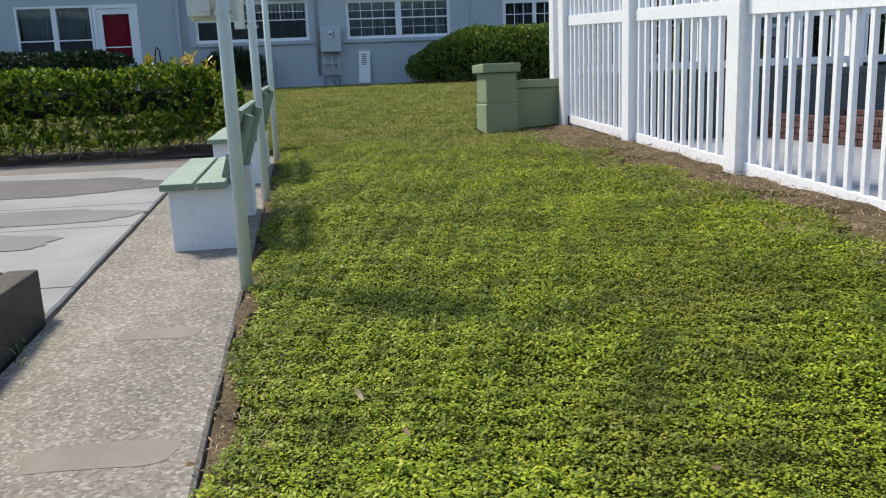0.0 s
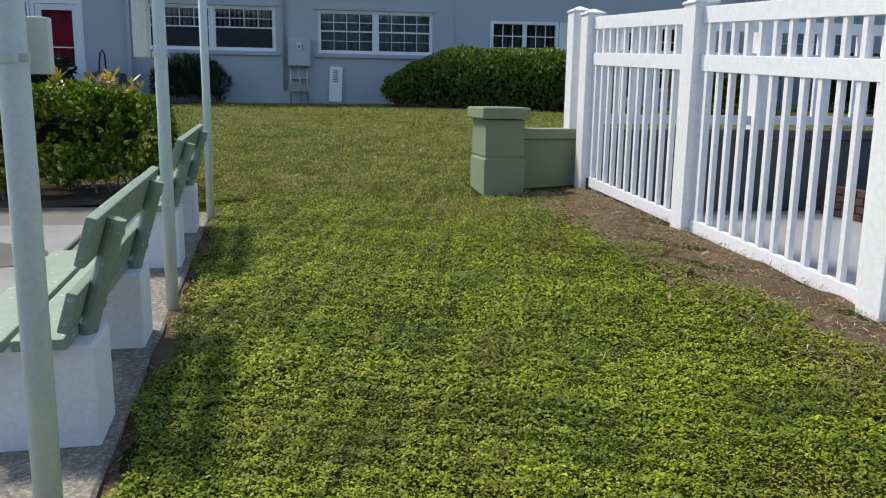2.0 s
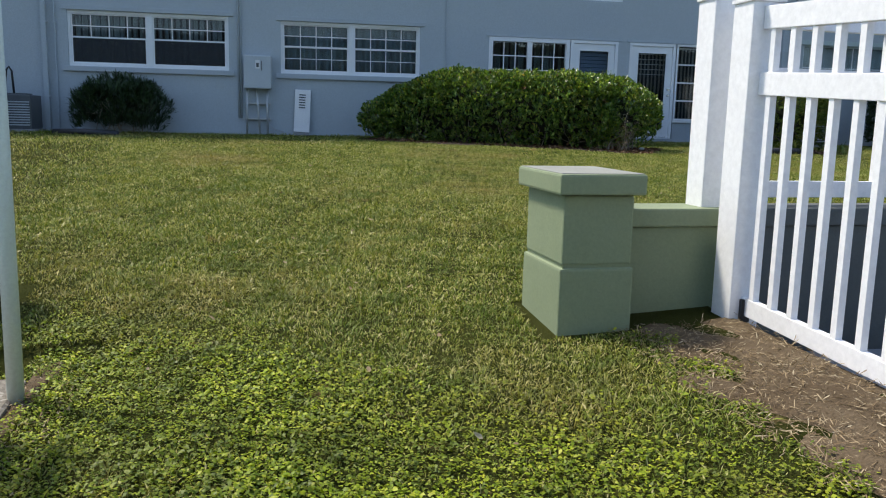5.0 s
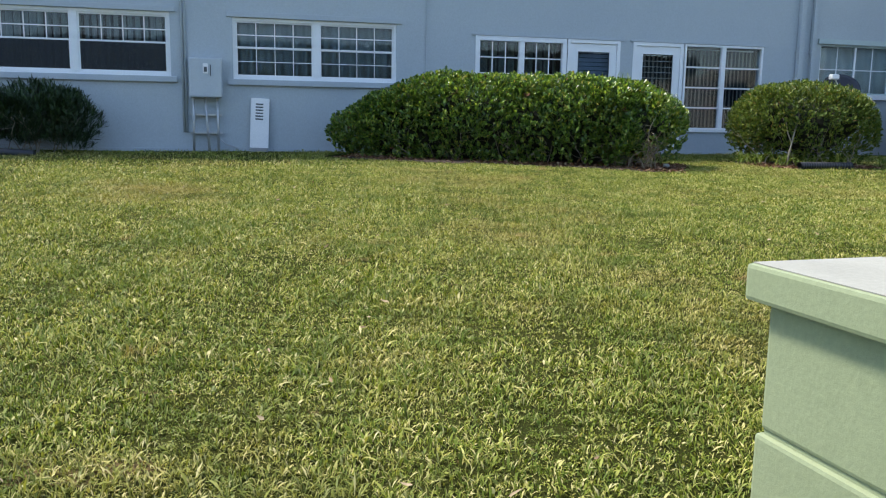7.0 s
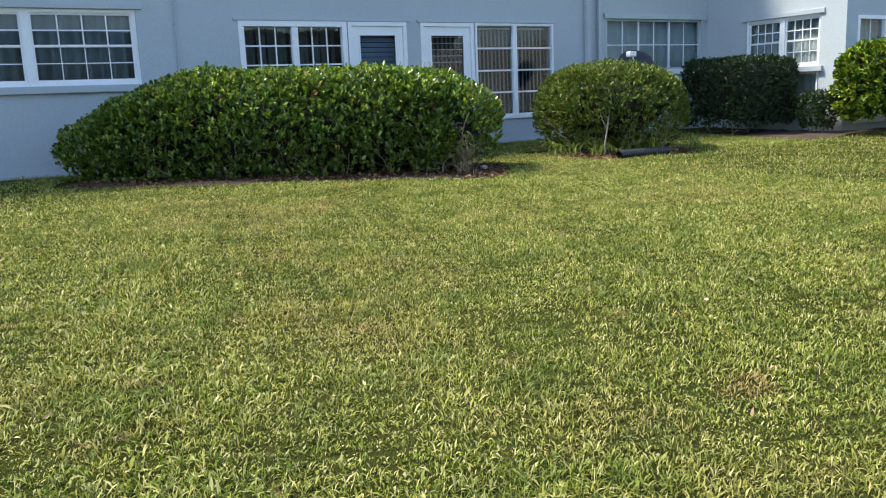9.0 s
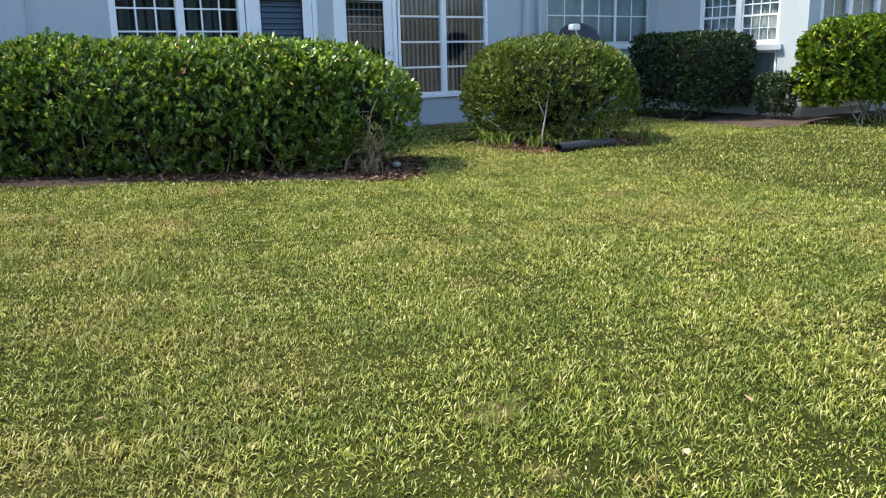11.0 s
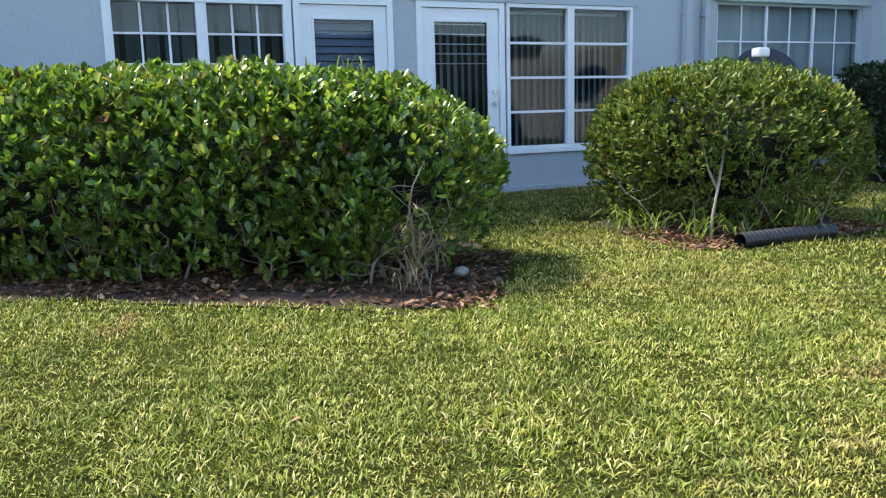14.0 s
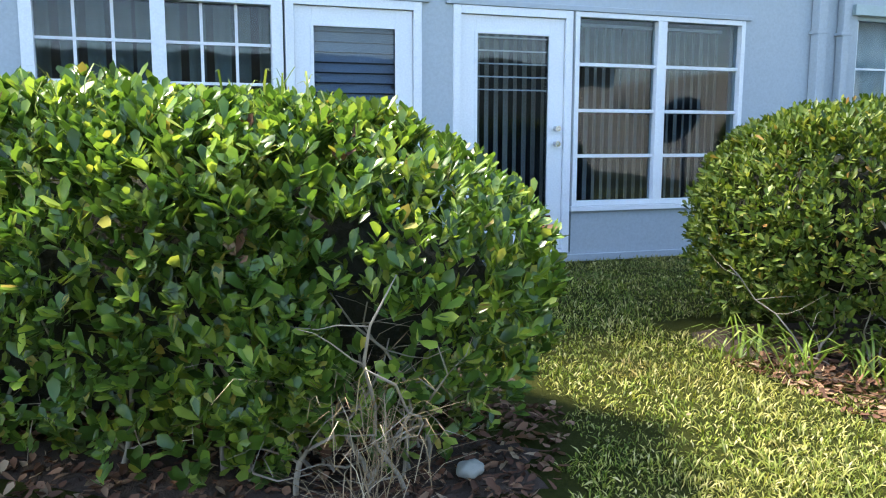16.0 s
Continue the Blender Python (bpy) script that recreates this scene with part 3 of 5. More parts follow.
class Opening:
    """A framed opening in a wall along x or y: helpers in the wall's own u, depth, z."""

    def __init__(self, name, label, category, axis, at):
        self.ob = HOLDER[0] = empty(name, label, category, kind="structure")
        self.axis, self.at = axis, at

    def bar(self, name, u0, u1, z0, z1, d0, d1, material, bevel=0.004, parent=None, label=""):
        d0, d1 = self.at + d0, self.at + d1
        dims = (u0, u1, d0, d1, z0, z1) if self.axis == "x" else (d0, d1, u0, u1, z0, z1)
        return boxed(name, dims, material, parent or self.ob, label, bevel)

    def ring(self, name, u0, u1, z0, z1, w, d0, d1, material, parent=None, bottom=None):
        """A rectangular frame of four mitre-less members in one mesh."""
        bm = bmesh.new()
        wb = w if bottom is None else bottom
        d0, d1 = self.at + d0, self.at + d1
        for a, b, c, d in ((u0, u0 + w, z0, z1), (u1 - w, u1, z0, z1), (u0 + w, u1 - w, z1 - w, z1), (u0 + w, u1 - w, z0, z0 + wb)):
            dims = (a, b, d0, d1, c, d) if self.axis == "x" else (d0, d1, a, b, c, d)
            bx(bm, *dims, 0.003)
        return part(name, bm, material, parent or self.ob)

    def pane(self, u0, u1, z0, z1, d, parent=None):
        bm = bmesh.new()
        d0, d1 = self.at + d, self.at + d + 0.004
        bx(bm, *((u0, u1, d0, d1, z0, z1) if self.axis == "x" else (d0, d1, u0, u1, z0, z1)))
        ob = part("pane", bm, GLASS, parent or self.ob)
        ob.visible_shadow = False
        return ob

    def lights(self, u0, u1, z0, z1, cols, rows, d, w=0.02, material=TRIM):
        for k in range(1, cols):
            u = u0 + (u1 - u0) * k / cols
            self.bar("muntin", u - w / 2, u + w / 2, z0, z1, d - 0.012, d + 0.0, material, 0.003)
        for k in range(1, rows):
            z = z0 + (z1 - z0) * k / rows
            self.bar("muntin", u0, u1, z - w / 2, z + w / 2, d - 0.014, d - 0.002, material, 0.003)


def hung_window(name, hole, label, lower_grid, axis="x", at=WY, sill=SILL):
    """A pair of single-hung sashes side by side, the upper ones divided by muntins."""
    u0, u1, z0, z1 = hole
    o = Opening(name, label, "window", axis, at)
    o.ring("window_frame", u0 - 0.0, u1, z0, z1, 0.055, 0.03, 0.12, TRIM)
    um, zm = (u0 + u1) / 2, z0 + (z1 - z0) * 0.52
    o.bar("mullion", um - 0.06, um + 0.06, z0 + 0.055, z1 - 0.055, 0.02, 0.11, TRIM)
    for a, b in ((u0 + 0.055, um - 0.06), (um + 0.06, u1 - 0.055)):
        o.ring("upper_sash", a, b, zm - 0.02, z1 - 0.055, 0.028, 0.06, 0.09, TRIM)
        o.ring("lower_sash", a, b, z0 + 0.055, zm + 0.02, 0.032, 0.045, 0.075, TRIM)
        o.pane(a + 0.02, b - 0.02, zm, z1 - 0.07, 0.08)
        o.pane(a + 0.02, b - 0.02, z0 + 0.07, zm, 0.065)
        o.lights(a + 0.028, b - 0.028, zm + 0.008, z1 - 0.083, 4, 2, 0.076)
        if not lower_grid:
            o.bar("screen", a + 0.03, b - 0.03, z0 + 0.085, zm - 0.01, 0.046, 0.048, SCREEN, 0.0)
        if lower_grid:
            o.lights(a + 0.032, b - 0.032, z0 + 0.087, zm - 0.012, 4, 2, 0.061, 0.014)
    s0, s1 = (u0 - 0.10, u1 + 0.10)
    o.bar("window_sill", s0, s1, z0 - 0.11, z0 - 0.003, -0.07, 0.10, sill, 0.012)
    o.bar("header", s0, s1, z1 + 0.003, z1 + 0.10, -0.035, 0.02, sill, 0.008)
    return o


hung_window("window_1", W1, "white double-hung window pair with sheer curtains and muntins", False)
wavy_panel("curtain", W1[0], W1[1], W1[2], W1[3], WY + 0.20, "x", 0.13, 0.05, CURTAIN, "gathered sheer curtain behind window glass, greyed for the dim room", "curtain", gaps=True)
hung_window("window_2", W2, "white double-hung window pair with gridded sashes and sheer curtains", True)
wavy_panel("curtain", W2[0], W2[1], W2[2], W2[3], WY + 0.20, "x", 0.17, 0.05, CURTAIN, "gathered curtain behind gridded window, greyed for the dim room", "curtain")

# gridded window and white glazed door in one frame
o = Opening("window_3", "white gridded window pair beside a glazed door", "window", "x", WY)
o.ring("window_frame", 4.78, 6.70, 2.25, 4.00, 0.09, -0.02, 0.10, TRIM)
o.bar("mullion", 5.69, 5.80, 2.34, 3.91, -0.015, 0.09, TRIM)
for a, b in ((4.87, 5.69), (5.80, 6.61)):
    o.pane(a, b, 2.34, 3.91, 0.06)
    o.lights(a, b, 2.34, 3.91, 3, 5, 0.056, 0.024)
o.bar("panel", 4.78, 6.70, 1.78, 2.247, 0.0, 0.12, STUCCO)
wavy_panel("curtain", 4.80, 6.66, 2.2, 3.95, WY + 0.42, "x", 0.20, 0.05, DIMCURTAIN, "green-grey curtain folds, coloured darker for the dim room", "curtain", gaps=True)


def glazed_door(name, u0, u1, label, hinge_left=True, glass_low=2.55, curtain=None):
    o = Opening(name, label, "door", "x", WY)
    o.ring("door_frame", u0, u1, 1.78, 4.00, 0.07, -0.02, 0.12, TRIM, bottom=0.03)
    a, b = u0 + 0.075, u1 - 0.075
    door = o.ring("leaf", a, b, 1.82, 3.925, 0.145, 0.01, 0.055, TRIM, bottom=glass_low - 1.82)
    o.pane(a + 0.145, b - 0.145, glass_low, 3.78, 0.03)
    o.ring("glazing_bead", a + 0.13, b - 0.13, glass_low - 0.015, 3.795, 0.028, 0.0, 0.012, TRIM)
    return o, a, b


o, a, b = glazed_door("door_1", 6.72, 7.88, "white door with a blind behind its glass")
slat_blind("venetian_blind", a + 0.13, b - 0.13, 2.5, 3.80, WY + 0.11, JALOUSIE, "pale blue slat blind behind the door glass")
o, a, b = glazed_door("door_2", 8.17, 9.33, "white glazed door with lever lock and vertical blinds", glass_low=2.0)
for z, nm in ((2.94, "deadbolt"), (2.80, "door_handle")):
    bm = tube_bm([(b - 0.07, WY + 0.012, z), (b - 0.07, WY - 0.025, z), (b - 0.07, WY - 0.05, z)], [0.026, 0.022, 0.028], 12)
    part(nm, bm, CHROME, o.ob, "round metal " + nm.replace("_", " "))
for k in range(5):
    o.bar("slat", a + 0.145, b - 0.145, 3.74 - k * 0.115, 3.752 - k * 0.115, 0.06, 0.075, WHITEPLASTIC, 0.002)
vertical_blind(8.27, 9.23, 1.95, 3.88)
o = Opening("window_4", "white side window of stacked wide panes with vertical blinds", "window", "x", WY)
o.ring("window_frame", 9.36, 11.24, 2.22, 4.00, 0.045, -0.015, 0.10, TRIM)
o.bar("mullion", 10.24, 10.34, 2.265, 3.955, -0.012, 0.09, TRIM)
for a, b in ((9.405, 10.24), (10.34, 11.195)):
    for k in range(4):
        z0 = 2.265 + k * 0.4225
        o.pane(a, b, z0, z0 + 0.4225, 0.05)
        if k:
            o.bar("glazing_bar", a, b, z0 - 0.016, z0 + 0.016, 0.02, 0.07, TRIM)
o.bar("window_sill", 9.34, 11.28, 2.17, 2.217, -0.04, 0.10, TRIM)
vertical_blind(9.42, 11.18, 2.24, 3.94)
for u0, u1 in ((4.70, 7.95), (8.10, 11.30)):
    tagged(boxed("trim", (u0, u1, WY - 0.03, WY + 0.0, 4.003, 4.05), SILL), "thin painted drip edge over the doors", "trim", kind="structure")

# window by the inner corner, with grey-green trim
o = Opening("window_5", "wide window with grey-green trim reflecting a pale building", "window", "x", WY)
u0, u1, z0, z1 = W4
o.ring("window_frame", u0, u1, z0, z1, 0.04, 0.03, 0.12, TEALTRIM)
o.bar("header", u0 - 0.08, u1 + 0.1, z1 + 0.003, z1 + 0.11, -0.05, 0.02, TEALTRIM)
o.bar("window_sill", u0 - 0.08, u1 + 0.1, z0 - 0.11, z0 - 0.003, -0.08, 0.10, TRIM)
for k in range(3):
    a = u0 + 0.04 + k * (u1 - u0 - 0.08) / 3
    b = a + (u1 - u0 - 0.08) / 3
    o.pane(a, b, z0 + 0.04, z1 - 0.04, 0.07)
    o.lights(a, b, z0 + 0.04, z1 - 0.04, 2, 2, 0.066, 0.022)
    o.bar("mullion", a - 0.018, a + 0.018, z0 + 0.04, z1 - 0.04, 0.04, 0.10, TRIM)
wavy_panel("curtain", u0, u1, z0, z1, WY + 0.16, "x", 0.28, 0.02, PALECURTAIN, "pale loose curtain behind the corner window", "curtain")

# wing windows
o = hung_window("window_6", (21.76, 23.56, 2.95, 3.97), "white window pair in the sunlit wing wall", True, "y", 15.70, SILL)
o.ring("lower_sash", 21.80, 22.62, 2.13, 2.84, 0.04, 0.03, 0.09, TRIM)
o.pane(21.83, 22.6, 2.16, 2.82, 0.06)
o.bar("window_sill", 21.70, 22.72, 2.04, 2.097, -0.06, 0.08, TRIM)
wavy_panel("curtain", 21.76, 23.56, 2.1, 3.97, 15.90, "y", 0.16, 0.02, PALECURTAIN, "white curtain behind the wing window", "curtain")
o = Opening("window_7", "white window and door unit in the wing front", "window", "x", 21.20)
o.ring("window_frame", 16.05, 19.1, 1.78, 3.88, 0.07, -0.02, 0.12, TRIM)
for u in (17.0, 17.95):
    o.bar("mullion", u - 0.06, u + 0.06, 1.85, 3.81, -0.015, 0.1, TRIM)
for a, b in ((16.12, 16.94), (17.06, 17.89), (18.01, 19.03)):
    o.pane(a, b, 1.9, 3.81, 0.05)
    o.lights(a, b, 1.9, 3.81, 2, 4, 0.046, 0.024)
wavy_panel("curtain", 16.1, 19.05, 1.85, 3.85, 21.38, "x", 0.16, 0.02, PALECURTAIN, "white curtain behind the wing front window", "curtain")

# red-curtained door and window
o = Opening("window_8", "white two-light window beside a red-curtained door", "window", "x", WY)
o.ring("window_frame", -9.05, -6.98, 2.85, 4.20, 0.06, -0.01, 0.11, TRIM)
o.bar("mullion", -8.08, -7.94, 2.91, 4.14, -0.008, 0.1, TRIM)
for a, b in ((-8.99, -8.08), (-7.94, -7.04)):
    o.pane(a, b, 2.91, 4.14, 0.06)
    o.bar("glazing_bar", a, b, 3.24, 3.28, 0.02, 0.07, TRIM)
    o.bar("screen", a, b, 2.91, 3.24, 0.045, 0.047, SCREEN, 0.0)
wavy_panel("curtain", -9.0, -7.0, 3.2, 4.18, WY + 0.34, "x", 0.14, 0.034, CURTAIN, "curtain behind the two-light window, greyed for the dim room", "curtain")
o = Opening("door_3", "white door with crimson curtain behind its glass", "door", "x", WY)
o.ring("door_frame", -6.96, -5.72, 1.78, 4.20, 0.10, -0.02, 0.12, TRIM, bottom=0.03)
o.ring("leaf", -6.855, -5.825, 1.82, 4.095, 0.15, 0.01, 0.055, TRIM, bottom=0.75)
o.pane(-6.70, -5.98, 2.57, 3.945, 0.03)
o.bar("glazing_bar", -6.70, -5.98, 3.02, 3.05, 0.005, 0.03, TRIM)
wavy_panel("curtain", -6.75, -5.93, 2.5, 4.0, WY + 0.12, "x", 0.10, 0.014, REDCURTAIN, "crimson curtain behind the white door's glass", "curtain")
# dark upper window
o = Opening("window_9", "dark upper storey window with a white frame", "window", "x", WY)
o.ring("window_frame", *WU[:2], *WU[2:], 0.05, 0.03, 0.10, TRIM)
o.bar("mullion", 6.32, 6.38, 4.95, 5.95, 0.03, 0.09, TRIM)
for a, b in ((4.81, 6.32), (6.38, 7.89)):
    o.pane(a, b, 4.95, 5.95, 0.06)

# pipes on the facade
for x, w, top in ((-4.62, 0.10, TOP), (-4.42, 0.035, TOP), (3.78, 0.02, TOP), (12.10, 0.11, TOP), (12.42, 0.09, TOP)):
    pipe = empty("downspout", "pale blue painted downspout fixed to the stucco facade", "downspout", (x, WY - w / 2 - 0.012, lawn_z(x, WY)), group="pipes on the facade")
    h = top - float(lawn_z(x, WY))
    part("pipe", bx(bmesh.new(), -w / 2, w / 2, -w / 2 + 0.0, w / 2, 0.0, h, min(0.012, w / 4)), STUCCO, pipe)
    for z in (0.7, 2.2, 3.8):
        boxed("strap", (-w / 2 - 0.02, w / 2 + 0.02, -w / 2 - 0.004, w / 2 + 0.008, z, z + 0.03), SILL, pipe, bevel=0.003)

# electric meter cabinet and its conduits
mb = empty("meter_cabinet", "grey-blue electric meter cabinet on conduits against the facade", "meter box", (-0.35, WY, 0))
boxed("body", (-0.29, 0.29, -0.24, -0.004, 2.68, 3.38), METERGREY, mb, bevel=0.012)
boxed("door", (-0.275, 0.275, -0.252, -0.241, 2.70, 3.36), METERGREY, mb, bevel=0.006)
boxed("dial_window", (-0.04, 0.05, -0.262, -0.253, 3.10, 3.28), WHITEPLASTIC, mb, "white meter window", bevel=0.006)
boxed("dial", (-0.022, 0.032, -0.266, -0.263, 3.13, 3.22), DARKGREY, mb, "dark meter dial", bevel=0.004)
boxed("latch", (0.085, 0.10, -0.27, -0.253, 3.06, 3.26), DARKGREY, mb, "dark latch", bevel=0.003)
for x, lean in ((-0.22, -0.02), (-0.02, 0.06), (0.20, 0.0)):
    part("conduit", tube_bm([(x, -0.12, 2.69), (x + lean * 0.5, -0.12, 2.2), (x + lean, -0.13, 1.60)], 0.024, 8), CONDUIT, mb, smooth=True)
for z in (2.35, 2.02):
    boxed("bracket", (-0.29, 0.27, -0.10, -0.004, z, z + 0.035), CONDUIT, mb, bevel=0.004)
part("cable", tube_bm([(0.2, -0.1, 1.95), (0.35, -0.14, 1.82), (0.55, -0.10, 1.76)], 0.012, 6), CONDUIT, mb)
for dx in (-0.40, -0.35):
    part("riser", tube_bm([(dx, -0.03, 2.05), (dx, -0.03, 5.0), (dx, -0.03, TOP)], 0.02, 8), SILL, mb, "painted riser conduit", smooth=True)

# leaning louvred panel on a block
vp = empty("louvred_panel", "white louvred metal panel leaning on the facade on a concrete block", "louvre panel", (0.575, WY - 0.12, 1.66))
lean = Matrix.Translation((0, 0, 0.11)) @ Matrix.Rotation(radians(-5), 4, "X") @ Matrix.Rotation(radians(2.5), 4, "Y")
boxed("panel", (-0.17, 0.17, -0.03, 0.03, 0.0, 0.92), WHITEPLASTIC, vp, bevel=0.008, tilt=lean)
for k in range(6):
    boxed("louvre", (-0.08, 0.06, -0.038, -0.031, 0.52 + k * 0.055, 0.545 + k * 0.055), DARKGREY, vp, "dark louvre slot", 0.002, lean)
boxed("block", (-0.15, 0.16, -0.10, 0.08, -0.06, 0.105), PATIO, vp, bevel=0.01)


def condenser(x, y, w, h, label):
    z = float(lawn_z(x, y))
    ac = empty("air_conditioner", label, "air conditioner", (x, y, z))
    boxed("base", (-w / 2 - 0.05, w / 2 + 0.05, -w / 2 - 0.05, w / 2 + 0.05, -0.05, 0.05), PATIO, ac)
    boxed("body", (-w / 2, w / 2, -w / 2, w / 2, 0.05, h), DARKGREY, ac, bevel=0.02)
    for k in range(int((h - 0.2) / 0.05)):
        boxed("grille_slat", (-w / 2 + 0.03, w / 2 - 0.03, -w / 2 - 0.012, -w / 2 - 0.001, 0.12 + k * 0.05, 0.142 + k * 0.05), METERGREY, ac, bevel=0.003)
    part("fan_guard", tube_bm([(0, 0, h), (0, 0, h + 0.03)], w * 0.4, 20), DARKGREY, ac)


condenser(-5.05, 24.05, 0.72, 0.72, "dark grey air conditioner on a pad by the facade")
condenser(12.35, 23.75, 0.75, 0.95, "dark grey air conditioner behind the round shrub")

# bent black hose hanging over the air conditioner
hz = float(lawn_z(-5.2, 24.05)) + 0.72
hook = part("garden_hose", tube_bm([(-5.25, 24.0, hz + 0.01), (-5.23, 24.0, hz + 0.25), (-5.20, 24.0, hz + 0.48), (-5.15, 24.0, hz + 0.55), (-5.10, 24.0, hz + 0.46), (-5.08, 24.0, hz + 0.02)], 0.022, 8), BLACKPLASTIC, smooth=True)
tagged(hook, "bent black hose standing on the air conditioner", "hose")

# satellite dish
sd = empty("satellite_dish", "grey satellite dish with a white receiver arm behind the shrub", "satellite dish", (11.80, 22.95, 1.51))
part("mast", tube_bm([(0, 0.1, 0), (0, 0.1, 0.9), (0, 0.06, 1.45)], 0.025, 10), CONDUIT, sd, smooth=True)
bm = bmesh.new()
face = Matrix.Translation((0.03, 0, 1.52)) @ Matrix.Rotation(radians(62), 4, "X") @ Matrix.Rotation(radians(-12), 4, "Y")
ringsv = []
for i in range(7):
    r = i / 6
    ringsv.append([bm.verts.new(face @ Vector((0.40 * r * math.cos(a), 0.32 * r * math.sin(a), 0.10 * r * r))) for a in np.linspace(0, 2 * math.pi, 33)[:-1]])
for r0, r1 in zip(ringsv, ringsv[1:]):
    for k in range(32):
        bm.faces.new((r0[k], r0[(k + 1) % 32], r1[(k + 1) % 32], r1[k]))
bmesh.ops.remove_doubles(bm, verts=bm.verts, dist=0.0005)
reflector = part("reflector", bm, DISHGREY, sd, smooth=True)
reflector.modifiers.new("thickness", "SOLIDIFY").thickness = 0.012
for k, (dx, dz, w) in enumerate(((-0.08, 0.02, 0.07), (0.01, 0.05, 0.05), (0.09, 0.01, 0.06))):
    boxed("mark", (dx, dx + w, -0.105, -0.10, 1.45 + dz, 1.475 + dz), WHITEPLASTIC, sd, "white mark on the dish", 0.002)
part("arm", tube_bm([(0, -0.05, 1.38), (-0.30, -0.40, 1.55), (-0.50, -0.52, 1.72)], 0.016, 8), WHITEPLASTIC, sd)
boxed("receiver", (-0.61, -0.45, -0.59, -0.47, 1.70, 1.80), WHITEPLASTIC, sd, bevel=0.025)

# ---- pillar, low wall ----
TURN_L = math.degrees(math.atan(-SKEW))
pil = empty("pillar", "sage green painted block pillar with an overhanging cap", "pillar", (1.755, 10.30, 0.0), TURN_L)
boxed("lower_block", (0, 0.425, 0, 0.60, 0.72, 1.366), OLIVE, pil, bevel=0.014)
boxed("upper_block", (0.012, 0.413, 0.012, 0.588, 1.383, 1.755), OLIVE, pil, bevel=0.012)
boxed("joint", (0.02, 0.405, 0.02, 0.58, 1.36, 1.39), OLIVE, pil, bevel=0)
cap = boxed("cap", (-0.035, 0.455, -0.045, 0.645, 1.762, 1.872), OLIVE, pil, bevel=0.014)
boxed("cap_top", (-0.022, 0.442, -0.03, 0.63, 1.8725, 1.876), CAPWHITE, pil, "sun-bleached top of the cap", bevel=0.001)
lw = empty("low_wall", "sage green painted low block wall with a coping", "wall", (2.17, 10.56, 0.0), TURN_L, kind="structure")
boxed("body", (0, 0.95, 0.03, 0.27, 0.55, 1.55), OLIVE, lw, bevel=0.01)
# dark grey from here on, sage green on the stretch by the pillar
boxed("body", (0.953, 9.5, 0.03, 0.27, 0.55, 1.55), GREYBLOCK, lw, "dark grey block wall behind the fence", bevel=0.01)
boxed("coping", (0, 0.95, 0.0, 0.30, 1.553, 1.66), OLIVE, lw, bevel=0.012)
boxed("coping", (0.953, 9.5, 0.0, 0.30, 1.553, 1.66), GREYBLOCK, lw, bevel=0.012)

# ---- white fences ----


def fence(name, label, n, spacing, z_of, height, base_gap, frame_m, posts_top=None):
    """Posts with caps, three rails and square pickets; every piece an object of its own."""
    f = empty(name, label, "fence")
    f.matrix_world = frame_m
    H = height
    pm = bx(bmesh.new(), -0.092, 0.092, -0.092, 0.092, -0.15, H, 0.008)
    post0 = part("post", pm, VINYL, f)
    bm = bx(bmesh.new(), -0.102, 0.102, -0.102, 0.102, H, H + 0.02, 0.004)
    r = bmesh.ops.create_cone(bm, cap_ends=True, segments=4, radius1=0.136, radius2=0.02, depth=0.04)
    bmesh.ops.transform(bm, matrix=Matrix.Translation((0, 0, H + 0.0395)) @ Matrix.Rotation(radians(45), 4, "Z"), verts=r["verts"])
    cap0 = part("cap", bm, VINYL, post0)
    pk = bx(bmesh.new(), -0.019, 0.019, -0.019, 0.019, base_gap + 0.06, H - 0.10, 0.0)
    pick0 = part("picket", pk, VINYL, f)
    pick0.location = (0, -50, -50)
    made = False
    for i in range(n + 1):
        u = i * spacing
        p = post0 if i == 0 else new("post", post0.data)
        p.parent = f
        p.location = (u, 0, z_of(u))
        if i:
            c = new("cap", cap0.data)
            c.parent = p
        if i == n:
            break
        z0, z1 = z_of(u), z_of(u + spacing)
        sh = Matrix(((1, 0, 0, 0), (0, 1, 0, 0), ((z1 - z0) / spacing, 0, 1, 0), (0, 0, 0, 1)))
        for lo, hi, d in ((base_gap, base_gap + 0.10, 0.022), (1.235, 1.355, 0.026), (H - 0.14, H - 0.02, 0.026)):
            bm = bx(bmesh.new(), 0.093, spacing - 0.093, -d, d, lo, hi, 0.004)
            bmesh.ops.transform(bm, matrix=sh, verts=bm.verts)
            rail = part("rail", bm, VINYL, f)
            rail.location = (u, 0, z0)
        for k in range(12):
            v = 0.093 + (spacing - 0.186) * (k + 0.5) / 12
            q = pick0 if not made else new("picket", pick0.data)
            made = True
            q.parent = f
            q.location = (u + v, 0, z0 + (z1 - z0) * v / spacing)
    return f


# the lawn-side run starts at the corner by the low wall and comes towards the entrance of the walk
start = Vector((fence_x(10.43) + 0.09, 10.43, 0))
run = Vector((-SKEW, -1, 0)).normalized()
fm = Matrix.Translation(start) @ Matrix.Rotation(math.atan2(run.y, run.x), 4, "Z")
fence("fence", "white vinyl picket fence between lawn and patio", 6, 2.16, lambda u: 1.075 - 0.052 * u - 0.004 * max(0, u - 2), 1.72, 0.02, fm)
fm2 = Matrix.Translation((2.82, 10.76, 0)) @ Matrix.Rotation(radians(TURN_L), 4, "Z")
